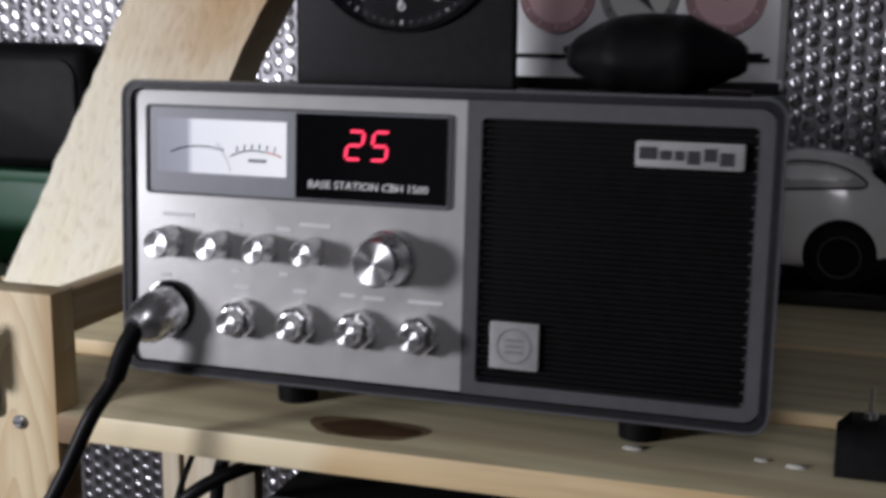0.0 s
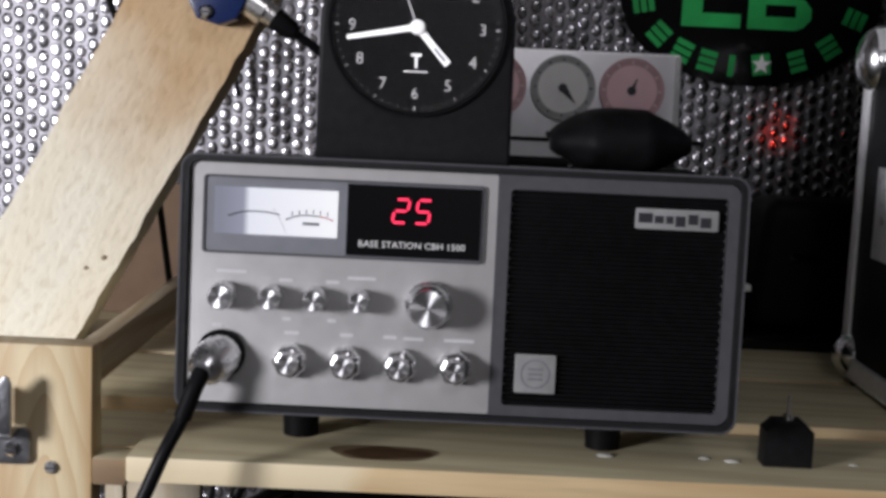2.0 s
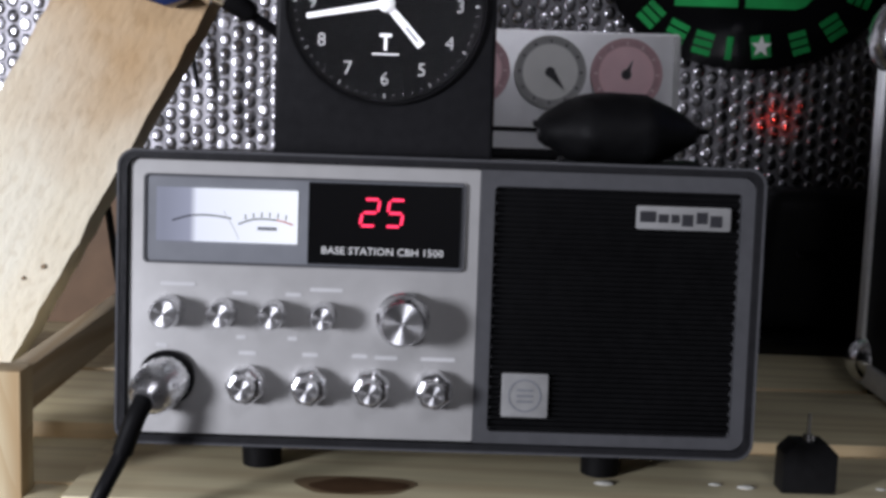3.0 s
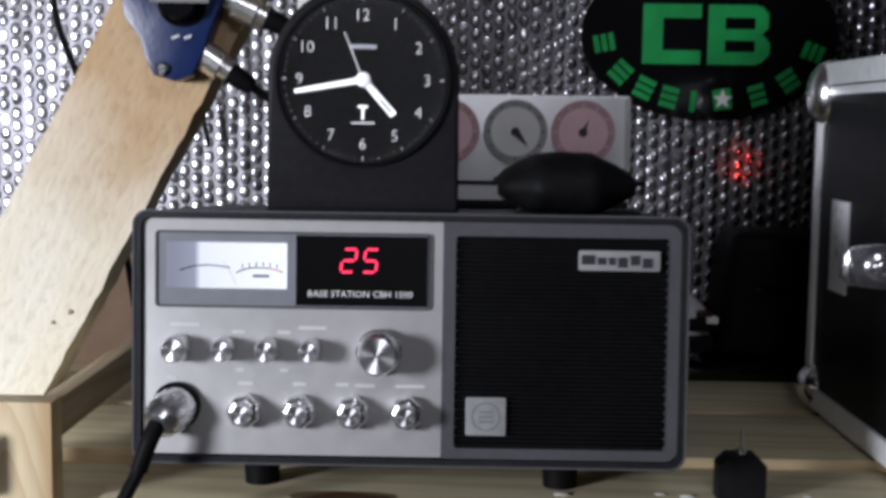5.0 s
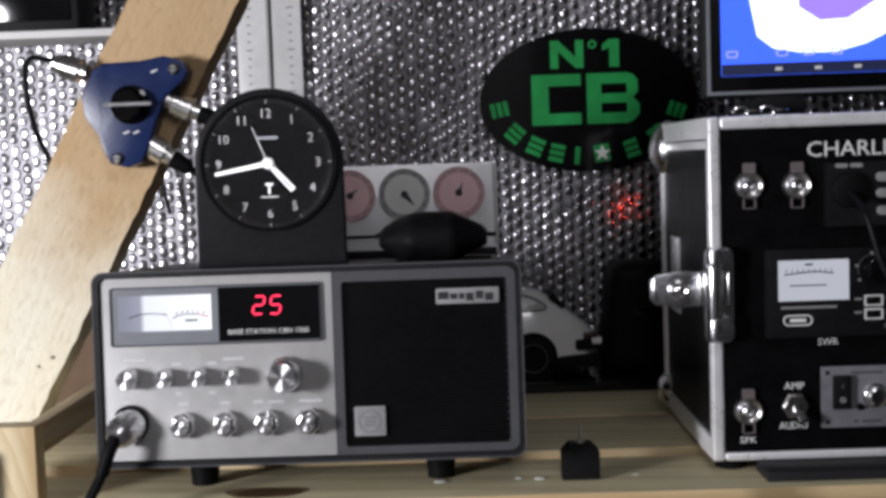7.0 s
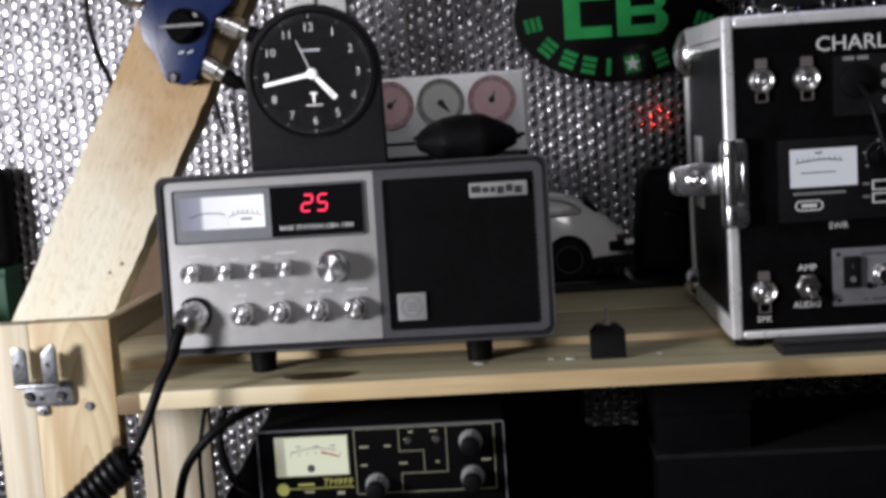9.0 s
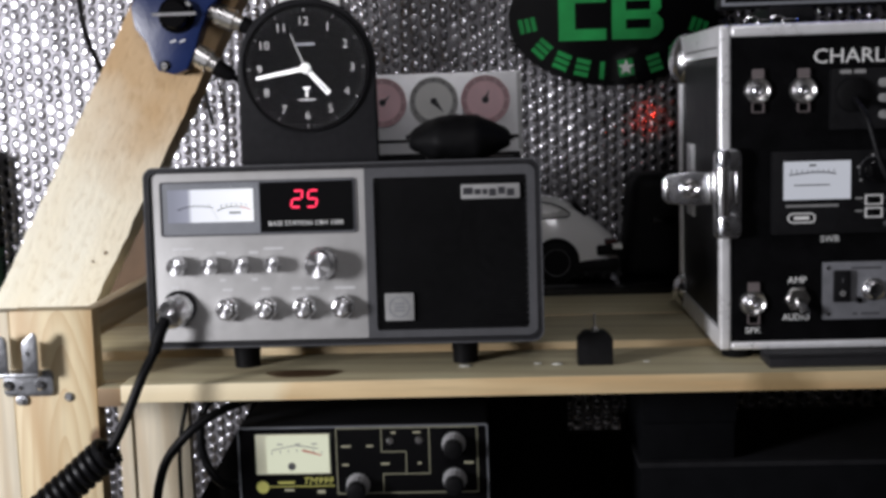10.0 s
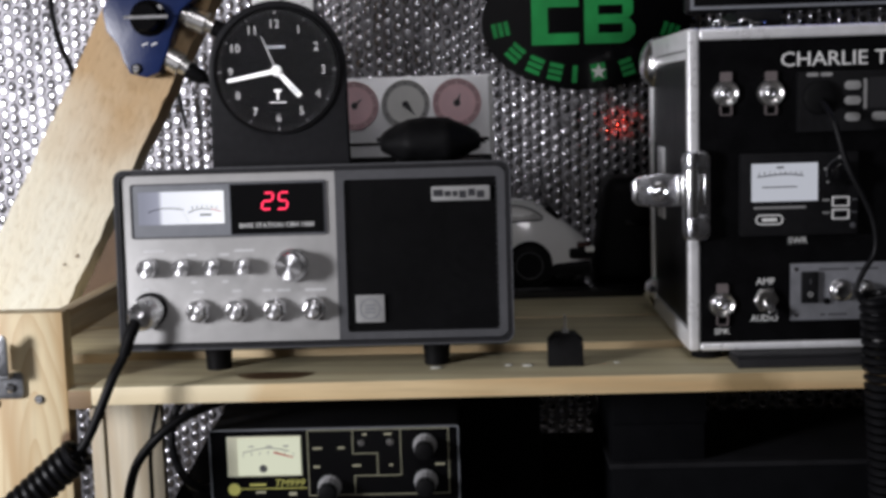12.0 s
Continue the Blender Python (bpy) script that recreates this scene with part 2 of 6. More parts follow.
M = {
    "pine": wood("pine_plank", (0.66, 0.595, 0.385), (0.54, 0.46, 0.29), "x", 30, 0.55, 0.3, knots=3.0),
    "pine_edge": wood("pine_edge", (0.74, 0.58, 0.34), (0.66, 0.47, 0.25), "x", 20, 0.5, 0.25, knots=1.2),
    "pine_up": wood("pine_upright", (0.68, 0.53, 0.34), (0.47, 0.28, 0.125), "z", 30, 0.5, 0.3, knots=7.0),
    "pine_side": wood("pine_side", (0.60, 0.49, 0.33), (0.48, 0.34, 0.19), "y", 34, 0.6, 0.3),
    "brown_end": wood("weathered_end", (0.33, 0.23, 0.13), (0.24, 0.16, 0.09), "x", 20, 0.7, 0.3),
    "rafter": wood("sawn_timber", (0.94, 0.905, 0.75), (0.93, 0.87, 0.69), "z", 9, 0.85, 0.85, saw=210.0, knots=3.2, fibre=0.14, heart=(0.205, 0.285)),
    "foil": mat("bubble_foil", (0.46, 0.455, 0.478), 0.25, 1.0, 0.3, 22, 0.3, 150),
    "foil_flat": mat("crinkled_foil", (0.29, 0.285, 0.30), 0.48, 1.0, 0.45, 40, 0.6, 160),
    "shell": mat("dark_grey_vinyl", (0.019, 0.019, 0.021), 0.42, 0, 0.25, 300, 0.25, 900, spec=0.22),
    "bezel": mat("mid_grey_plastic", (0.088, 0.089, 0.095), 0.45, 0, 0.12, 200, 0.1, 800, spec=0.22),
    "panel": mat("satin_silver_paint", (0.485, 0.48, 0.47), 0.42, 0.15, 0.08, 90, 0.08, 900),
    "recess": mat("grey_recess", (0.21, 0.22, 0.24), 0.4, 0, 0.08, 120),
    "gloss_black": mat("gloss_black", (0.0035, 0.0035, 0.004), 0.10, 0, 0, coat=0.1, spec=0.3),
    "black": mat("matt_black_plastic", (0.010, 0.010, 0.011), 0.5, 0, 0.3, 180, 0.2, 700, spec=0.12),
    "rubber": mat("black_rubber", (0.006, 0.006, 0.0065), 0.55, 0, 0.25, 160, 0.15, 500, spec=0.09),
    "cable": mat("black_cable", (0.007, 0.007, 0.008), 0.42, 0, 0.25, 200, spec=0.16),
    "grille": mat("grille_black", (0.0050, 0.0050, 0.0055), 0.55, 0, 0.35, 160, spec=0.08),
    "chrome": mat("polished_chrome", (0.88, 0.88, 0.89), 0.2, 1.0, 0.1, 200),
    "knob_chrome": mat("worn_chrome", (0.90, 0.90, 0.91), 0.27, 1.0, 0.1, 200),
    "brushed": mat("turned_aluminium", (0.74, 0.74, 0.75), 0.26, 1.0, 0.12, 300),
    "nickel": mat("nickel_plate", (0.78, 0.77, 0.75), 0.28, 1.0, 0.2, 150),
    "latch_chrome": mat("pitted_chrome", (0.78, 0.79, 0.83), 0.27, 1.0, 0.3, 90, 0.25, 260),
    "zinc": mat("galvanised_steel", (0.55, 0.56, 0.58), 0.34, 1.0, 0.25, 90),
    "hook_steel": mat("dull_galvanised_steel", (0.40, 0.41, 0.43), 0.36, 1.0, 0.35, 70, 0.3, 220),
    "pine_pale": wood("pine_pale", (0.80, 0.72, 0.55), (0.66, 0.55, 0.38), "z", 26, 0.55, 0.3, knots=0.6),
    "alu": mat("anodised_aluminium", (0.92, 0.92, 0.93), 0.30, 0.3, 0.12, 120, 0.05, 500),
    "silver": mat("silver_plastic", (0.86, 0.86, 0.87), 0.36, 0.28, 0.08, 80),
    "plate": mat("pale_grey_plate", (0.37, 0.37, 0.365), 0.4, 0.2, 0.15, 200),
    "white": mat("white_ink", (0.88, 0.88, 0.86), 0.5),
    "white_card": mat("white_card", (0.80, 0.80, 0.78), 0.5, 0, 0.05, 60),
    "strip_white": mat("glossy_white_plastic", (0.92, 0.92, 0.91), 0.28, 0, 0.03, 60, coat=0.4),
    "ink": mat("dark_ink", (0.03, 0.03, 0.035), 0.5),
    "red_ink": mat("red_ink", (0.55, 0.06, 0.05), 0.5),
    "clock": mat("charcoal_plastic", (0.0150, 0.0150, 0.0165), 0.42, 0, 0.2, 220, 0.12, 900, spec=0.10),
    "dial_black": mat("dial_black", (0.0035, 0.0035, 0.004), 0.14, spec=0.3),
    "pink": mat("pink_dial", (0.94, 0.64, 0.67), 0.34, 0.25, 0.1, 60),
    "pink_mark": mat("faded_pink_print", (0.90, 0.72, 0.73), 0.5),
    "grey_dial": mat("grey_dial", (0.74, 0.74, 0.71), 0.34, 0.4, 0.1, 60),
    "blue": mat("blue_enamel", (0.010, 0.023, 0.095), 0.3, 0, 0.25, 60, 0.1, 300, spec=0.35),
    "green": mat("green_vinyl", (0.015, 0.335, 0.075), 0.45, 0, 0.4, 30, spec=0.3),
    "green_box": mat("green_carton", (0.008, 0.085, 0.035), 0.5, 0, 0.2, 50),
    "yellow": mat("yellow_wrapper", (0.55, 0.45, 0.05), 0.45, 0, 0.3, 90),
    "laminate": mat("black_carbon_laminate", (0.0050, 0.0050, 0.0055), 0.34, 0, 0.4, 500, 0.2, 1200, spec=0.045),
    "car_white": mat("white_car_paint", (0.80, 0.80, 0.79), 0.2, 0, 0.04, 40, coat=0.6),
    "car_glass": mat("pale_glazing", (0.46, 0.46, 0.45), 0.12, 0, 0.05, 40, coat=0.6),
    "dark_window": mat("dark_glazing", (0.03, 0.03, 0.032), 0.1, 0, 0, coat=0.5),
    "tail_red": mat("dark_red_lens", (0.035, 0.008, 0.008), 0.2),
    "panel_line": mat("grey_olive_print", (0.40, 0.39, 0.27), 0.5),
    "yellow_line": mat("yellow_print", (0.50, 0.49, 0.13), 0.5),
    "grey_knob": mat("grey_knob", (0.36, 0.36, 0.365), 0.45, 0, 0.15, 200),
    "cream": mat("cream_meter_card", (0.70, 0.70, 0.52), 0.5, 0, 0.08, 60),
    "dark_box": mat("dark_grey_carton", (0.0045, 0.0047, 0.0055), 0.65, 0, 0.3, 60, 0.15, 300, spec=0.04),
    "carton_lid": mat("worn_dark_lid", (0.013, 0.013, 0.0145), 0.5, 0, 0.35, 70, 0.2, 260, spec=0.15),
    "grey_slab": mat("grey_plastic_slab", (0.022, 0.022, 0.0245), 0.5, 0, 0.2, 80, spec=0.22),
    "clear": glass("clear_plastic", 0.02),
    "meter_swr": glow("lit_swr_card", (0.86, 0.89, 1.0), 0.54),
    "meter_green": glow("lit_cream_card", (0.90, 0.93, 0.72), 0.74),
    "led": glow("red_led", (1.0, 0.03, 0.10), 2.4),
    "red_glint": glow("red_glint_glow", (1.0, 0.04, 0.02), 1000.0),
    "screen_blue": glow("blue_screen", (0.04, 0.12, 1.0), 1.5),
    "screen_white": glow("white_screen", (0.75, 0.88, 1.0), 1.8),
    "screen_dark": glow("dark_screen", (0.01, 0.02, 0.10), 0.5),
    "screen_violet": glow("violet_screen", (0.35, 0.22, 0.85), 1.2),
    "caption": mat("faded_caption", (0.61, 0.61, 0.61), 0.5),
    "numeral": mat("pale_numeral", (0.30, 0.30, 0.295), 0.5),
    "amp_plate": mat("scratched_grey_plate", (0.25, 0.255, 0.275), 0.36, 0.25, 0.25, 70, 0.15, 300),
    "minute_ink": mat("faint_minute_print", (0.15, 0.15, 0.15), 0.5),
    "rose_band": mat("rose_scale_band", (0.58, 0.36, 0.38), 0.4, 0.2, 0.15, 120),
    "grey_band": mat("grey_scale_band", (0.36, 0.36, 0.35), 0.4, 0.2, 0.15, 120),
    "dark_board": mat("near_black_board", (0.014, 0.012, 0.010), 0.6, 0, 0.4, 60, 0.2, 300, stretch=(0.1, 1, 1), spec=0.1),
    "glue": mat("dried_glue", (0.72, 0.71, 0.64), 0.14, 0, 0.1, 100, coat=0.5),
    "wall": mat("grey_board", (0.09, 0.085, 0.08), 0.8, 0, 0.2, 12, 0.2, 60),
    "white_wall": mat("white_painted_board", (0.78, 0.78, 0.77), 0.7, 0, 0.06, 12, 0.1, 60),
    "cardboard": mat("brown_cardboard", (0.22, 0.14, 0.085), 0.75, 0, 0.25, 40, 0.1, 200),
    "floor": mat("grey_floor", (0.14, 0.13, 0.12), 0.7, 0, 0.25, 10, 0.2, 80),
}


def radial_metal(name, colour, rough, amount):
    """Lathe-turned metal: the highlight fans out from the centre."""
    m = mat(name, colour, rough, 1.0, 0.08, 300)
    nt = m.node_tree
    p = nt.nodes["Principled BSDF"]
    p.inputs["Anisotropic"].default_value = amount
    tg = nt.nodes.new("ShaderNodeTangent")
    tg.direction_type, tg.axis = "RADIAL", "Y"
    nt.links.new(tg.outputs[0], p.inputs["Tangent"])
    return m


def meter_gradient():
    """A meter card lit from one end: dim bluish to white."""
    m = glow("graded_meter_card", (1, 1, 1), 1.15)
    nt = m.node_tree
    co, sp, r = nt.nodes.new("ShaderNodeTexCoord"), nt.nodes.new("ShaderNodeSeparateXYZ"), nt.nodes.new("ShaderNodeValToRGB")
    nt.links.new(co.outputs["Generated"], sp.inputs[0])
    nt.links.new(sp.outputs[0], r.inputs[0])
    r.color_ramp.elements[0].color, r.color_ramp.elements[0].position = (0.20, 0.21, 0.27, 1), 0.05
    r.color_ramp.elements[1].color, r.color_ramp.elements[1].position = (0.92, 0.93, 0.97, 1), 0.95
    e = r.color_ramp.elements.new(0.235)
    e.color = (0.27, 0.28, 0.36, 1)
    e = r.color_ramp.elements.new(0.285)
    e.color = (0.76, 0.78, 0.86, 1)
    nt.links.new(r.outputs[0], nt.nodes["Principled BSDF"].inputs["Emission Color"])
    return m


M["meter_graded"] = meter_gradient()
M["turned_face"] = radial_metal("turned_face", (0.86, 0.86, 0.87), 0.36, 0.9)


# ---- builders ----
ORIGIN = {}


def finish(bm, origin):
    for v in bm.verts:
        v.co = (v.co - origin) * K
    bmesh.ops.recalc_face_normals(bm, faces=bm.faces)


def mesh_of(name, bm, material, origin, smooth=40):
    finish(bm, Vector(origin))
    me = bpy.data.meshes.new(name)
    bm.to_mesh(me)
    bm.free()
    me.materials.append(M[material])
    if smooth:
        me.polygons.foreach_set("use_smooth", [True] * len(me.polygons))
        me.set_sharp_from_angle(angle=radians(smooth))
    return me


def thing(name, origin, label, category, group="", at=None, rot=None, kind=""):
    ob = new(name)
    ob.empty_display_size = 0.02
    ob.location = Vector(at or origin) * K
    if rot:
        ob.rotation_euler = [radians(a) for a in rot]
    ORIGIN[ob.name] = Vector(origin)
    return tagged(ob, label, category, group, kind)


def part(name, bm, material, parent, label="", smooth=40):
    origin = ORIGIN[parent.name]
    ob = new(name, mesh_of(name, bm, material, origin, smooth))
    ob.parent = parent
    ORIGIN[ob.name] = origin
    return tagged(ob, label)


def solo(name, bm, material, origin, label, category="", kind="", group="", smooth=40):
    ob = new(name, mesh_of(name, bm, material, origin, smooth))
    ob.location = Vector(origin) * K
    ORIGIN[ob.name] = Vector(origin)
    return tagged(ob, label, category, group, kind)


def box(x0, x1, y0, y1, z0, z1, bevel=0.0, seg=2, bm=None):
    own = bmesh.new()
    bmesh.ops.create_cube(own, size=1)
    for v in own.verts:
        v.co = Vector(((x0 + x1) / 2 + v.co.x * (x1 - x0), (y0 + y1) / 2 + v.co.y * (y1 - y0), (z0 + z1) / 2 + v.co.z * (z1 - z0)))
    if bevel:
        bmesh.ops.bevel(own, geom=own.edges[:], offset=bevel, segments=seg, profile=0.6, affect="EDGES")
    return join(bm, own) if bm else own


def join(bm, other):
    me = bpy.data.meshes.new("joined")
    other.to_mesh(me)
    other.free()
    bm.from_mesh(me)
    bpy.data.meshes.remove(me)
    return bm


def rod(a, b, r0, r1=None, seg=24, bevel=0.0, bm=None):
    own = bmesh.new()
    a, b = Vector(a), Vector(b)
    r1 = r0 if r1 is None else r1
    bmesh.ops.create_cone(own, cap_ends=True, segments=seg, radius1=r0, radius2=r1, depth=(b - a).length)
    if bevel:
        rim = [e for e in own.edges if abs(e.verts[0].co.z - e.verts[1].co.z) < 1e-6]
        bmesh.ops.bevel(own, geom=rim, offset=bevel, segments=2, profile=0.6, affect="EDGES")
    m = Matrix.Translation((a + b) / 2) @ (b - a).to_track_quat("Z", "Y").to_matrix().to_4x4()
    own.transform(m)
    return join(bm, own) if bm else own


def turned(base, axis, profile, seg=28, flutes=0, deep=0.0, bm=None):
    """A turned piece: profile rows of (distance along the axis, radius)."""
    own = bmesh.new()
    q = Vector(axis).to_track_quat("Z", "Y")
    rings = []
    for d, r in profile:
        ring = []
        for i in range(seg):
            a = 2 * math.pi * i / seg
            rr = r * (1 - deep * (0.5 + 0.5 * math.cos(flutes * a))) if flutes else r
            ring.append(own.verts.new(Vector(base) + q @ Vector((rr * math.cos(a), rr * math.sin(a), d))))
        rings.append(ring)
    for p, n in zip(rings, rings[1:]):
        for i in range(seg):
            own.faces.new((p[i], p[(i + 1) % seg], n[(i + 1) % seg], n[i]))
    own.faces.new(rings[0][::-1])
    own.faces.new(rings[-1])
    return join(bm, own) if bm else own


def prism(outline, y0, y1, bevel=0.0, bm=None, seg=2):
    """An outline of (x, z) given depth along y."""
    own = bmesh.new()
    low = [own.verts.new((x, y0, z)) for x, z in outline]
    f = own.faces.new(low)
    out = bmesh.ops.extrude_face_region(own, geom=[f])
    for v in (g for g in out["geom"] if isinstance(g, bmesh.types.BMVert)):
        v.co.y = y1
    if bevel:
        rim = [e for e in own.edges if abs(e.verts[0].co.y - e.verts[1].co.y) < 1e-6]
        bmesh.ops.bevel(own, geom=rim, offset=bevel, segments=seg, profile=0.6, affect="EDGES")
    return join(bm, own) if bm else own


def rounded(x0, x1, z0, z1, r, n=6):
    pts = []
    for cx, cz, a0 in ((x1 - r, z1 - r, 0), (x0 + r, z1 - r, 90), (x0 + r, z0 + r, 180), (x1 - r, z0 + r, 270)):
        for i in range(n + 1):
            a = radians(a0 + 90 * i / n)
            pts.append((cx + r * math.cos(a), cz + r * math.sin(a)))
    return pts


def rounded_right(x0, x1, z0, z1, r, n=6):
    """As rounded(), with the two left corners square."""
    return [(x, z) if x > (x0 + x1) / 2 else (x0 + (x - x0) * 0.08, (z1 if z > (z0 + z1) / 2 else z0) + (z - (z1 if z > (z0 + z1) / 2 else z0)) * 0.08) for x, z in rounded(x0, x1, z0, z1, r, n)]


def circle(x, z, r, n=48, squash=1.0):
    return [(x + r * math.cos(2 * math.pi * i / n), z + squash * r * math.sin(2 * math.pi * i / n)) for i in range(n)]


def frame_ring(outer, inner, y0, y1, bm=None):
    """A flat ring between two outlines with as many points each."""
    own = bmesh.new()
    n = len(outer)
    rows = [[own.verts.new((x, y, z)) for x, z in line] for line, y in ((outer, y0), (inner, y0), (inner, y1), (outer, y1))]
    for a, b in ((0, 1), (1, 2), (2, 3), (3, 0)):
        for i in range(n):
            own.faces.new((rows[a][i], rows[a][(i + 1) % n], rows[b][(i + 1) % n], rows[b][i]))
    return join(bm, own) if bm else own


def smooth_line(points, steps=10):
    pts = [Vector(p) for p in points]
    pts = [2 * pts[0] - pts[1]] + pts + [2 * pts[-1] - pts[-2]]
    out = []
    for a, b, c, d in zip(pts, pts[1:], pts[2:], pts[3:]):
        for i in range(steps):
            t = i / steps
            out.append(0.5 * ((2 * b) + (c - a) * t + (2 * a - 5 * b + 4 * c - d) * t * t + (3 * b - a - 3 * c + d) * t ** 3))
    return out + [pts[-2]]


def tube(points, r, seg=10, steps=10, bm=None, raw=False):
    line = [Vector(p) for p in points] if raw else smooth_line(points, steps)
    own = bmesh.new()
    rings = []
    up = Vector((0.13, 0.4, 0.9)).normalized()
    for i, p in enumerate(line):
        way = (line[min(i + 1, len(line) - 1)] - line[max(i - 1, 0)]).normalized()
        side = way.cross(up).normalized()
        up = side.cross(way).normalized()
        rings.append([own.verts.new(p + r * (math.cos(2 * math.pi * k / seg) * side + math.sin(2 * math.pi * k / seg) * up)) for k in range(seg)])
    for p, n in zip(rings, rings[1:]):
        for i in range(seg):
            own.faces.new((p[i], p[(i + 1) % seg], n[(i + 1) % seg], n[i]))
    own.faces.new(rings[0][::-1])
    own.faces.new(rings[-1])
    return join(bm, own) if bm else own


def coil(points, radius, wire, pitch, per=14):
    """A coiled lead wound round a smooth line."""
    line = smooth_line(points, 40)
    length = [0.0]
    for a, b in zip(line, line[1:]):
        length.append(length[-1] + (b - a).length)
    turns = length[-1] / pitch
    n = int(turns * per)
    out, up, j = [], Vector((0.2, 0.9, 0.3)).normalized(), 0
    for i in range(n + 1):
        s = length[-1] * i / n
        while j < len(length) - 2 and length[j + 1] < s:
            j += 1
        f = (s - length[j]) / max(1e-9, length[j + 1] - length[j])
        way = (line[j + 1] - line[j]).normalized()
        side = way.cross(up).normalized()
        up2 = side.cross(way).normalized()
        a = 2 * math.pi * s / pitch
        out.append(line[j].lerp(line[j + 1], f) + radius * (math.cos(a) * side + math.sin(a) * up2))
    return tube(out, wire, 7, raw=True)


def letters(body, x, y, z, width, height, deep=0.0006, slant=0.0, turn=0.0, bm=None):
    """Raised lettering centred at (x, z) on a plane that faces the viewer's side (-y)."""
    cu = bpy.data.curves.new("lettering", "FONT")
    cu.body, cu.size, cu.align_x, cu.align_y, cu.shear, cu.resolution_u = body, 1.0, "CENTER", "CENTER", slant, 2
    ob = new("lettering", cu)
    dg = bpy.context.evaluated_depsgraph_get()
    dg.update()
    me = bpy.data.meshes.new_from_object(ob.evaluated_get(dg))
    bpy.data.objects.remove(ob)
    bpy.data.curves.remove(cu)
    own = bmesh.new()
    own.from_mesh(me)
    bpy.data.meshes.remove(me)
    xs, ys = [v.co.x for v in own.verts], [v.co.y for v in own.verts]
    cx, cy = (max(xs) + min(xs)) / 2, (max(ys) + min(ys)) / 2
    fx = width / (max(xs) - min(xs)) if width else height / (max(ys) - min(ys))
    fy = height / (max(ys) - min(ys)) if height else fx
    out = bmesh.ops.extrude_face_region(own, geom=own.faces[:])
    moved = {g for g in out["geom"] if isinstance(g, bmesh.types.BMVert)}
    ca, sa = math.cos(radians(turn)), math.sin(radians(turn))
    for v in own.verts:
        u, w = (v.co.x - cx) * fx, (v.co.y - cy) * fy
        v.co = Vector((x + ca * u - sa * w, y if v not in moved else y - deep, z + sa * u + ca * w))
    return join(bm, own) if bm else own


def bar(x, y, z, w, h, turn=0.0, deep=0.0005, bm=None):
    ca, sa = math.cos(radians(turn)), math.sin(radians(turn))
    pts = [(x + ca * u - sa * v, z + sa * u + ca * v) for u, v in ((-w / 2, -h / 2), (w / 2, -h / 2), (w / 2, h / 2), (-w / 2, h / 2))]
    return prism(pts, y - deep, y, bm=bm)


def screw(parent, x, y, z, r=0.0035, material="nickel", name="screw"):
    ob = part(name, turned((x, y, z), (0, -1, 0), [(0, r), (r * 0.35, r), (r * 0.7, r * 0.6)], 14), material, parent)
    part("slot", box(x - r * 0.75, x + r * 0.75, y - r * 0.74, y - r * 0.68, z - r * 0.12, z + r * 0.12), "ink", ob)
    return ob


# ---- the room ----
def slab(name, b, material, label, origin=None):
    x0, x1, y0, y1, z0, z1 = b
    return solo(name, box(*b), material, origin or ((x0 + x1) / 2, (y0 + y1) / 2, z0), label, kind="structure", smooth=0)


WALL = 0.53
slab("floor", (-2.2, 2.2, -2.6, 0.6, -0.06, 0.0), "floor", "grey concrete floor of the small workshop")
slab("ceiling", (-2.2, 2.2, -2.6, 0.6, 2.6, 2.68), "wall", "plain grey board ceiling of the workshop")
slab("wall_north", (-2.2, 2.2, WALL + 0.004, 0.6, 0.0, 2.6), "wall", "grey board wall behind the foil insulation")
slab("wall_south", (-2.2, 2.2, -2.6, -2.53, 0.0, 2.6), "wall", "plain grey board wall of the workshop")

# unseen white panel in door form, added to brighten reflections in metal and foil
door = thing("reflector_door", (-0.3, -2.5, 0.0), "unseen white door added as a reflector for the chrome and foil", "door", kind="structure")
part("leaf", box(-0.95, 0.32, -2.529, -2.49, 0.005, 2.36, 0.003), "white_wall", door)
part("frame", box(-1.03, -0.955, -2.529, -2.475, 0.0, 2.44, 0.003), "white_wall", door)
part("frame", box(0.325, 0.40, -2.529, -2.475, 0.0, 2.44, 0.003), "white_wall", door)
part("frame", box(-0.954, 0.324, -2.529, -2.475, 2.365, 2.44, 0.003), "white_wall", door)
part("handle", rod((0.24, -2.489, 1.18), (0.24, -2.44, 1.18), 0.012, 0.016, 16), "nickel", door)
slab("wall_west", (-2.2, -2.13, -2.53, WALL + 0.004, 0.0, 2.6), "wall", "plain grey board side wall of the workshop")
slab("wall_east", (2.13, 2.2, -2.53, WALL + 0.004, 0.0, 2.6), "wall", "plain grey board side wall of the workshop")


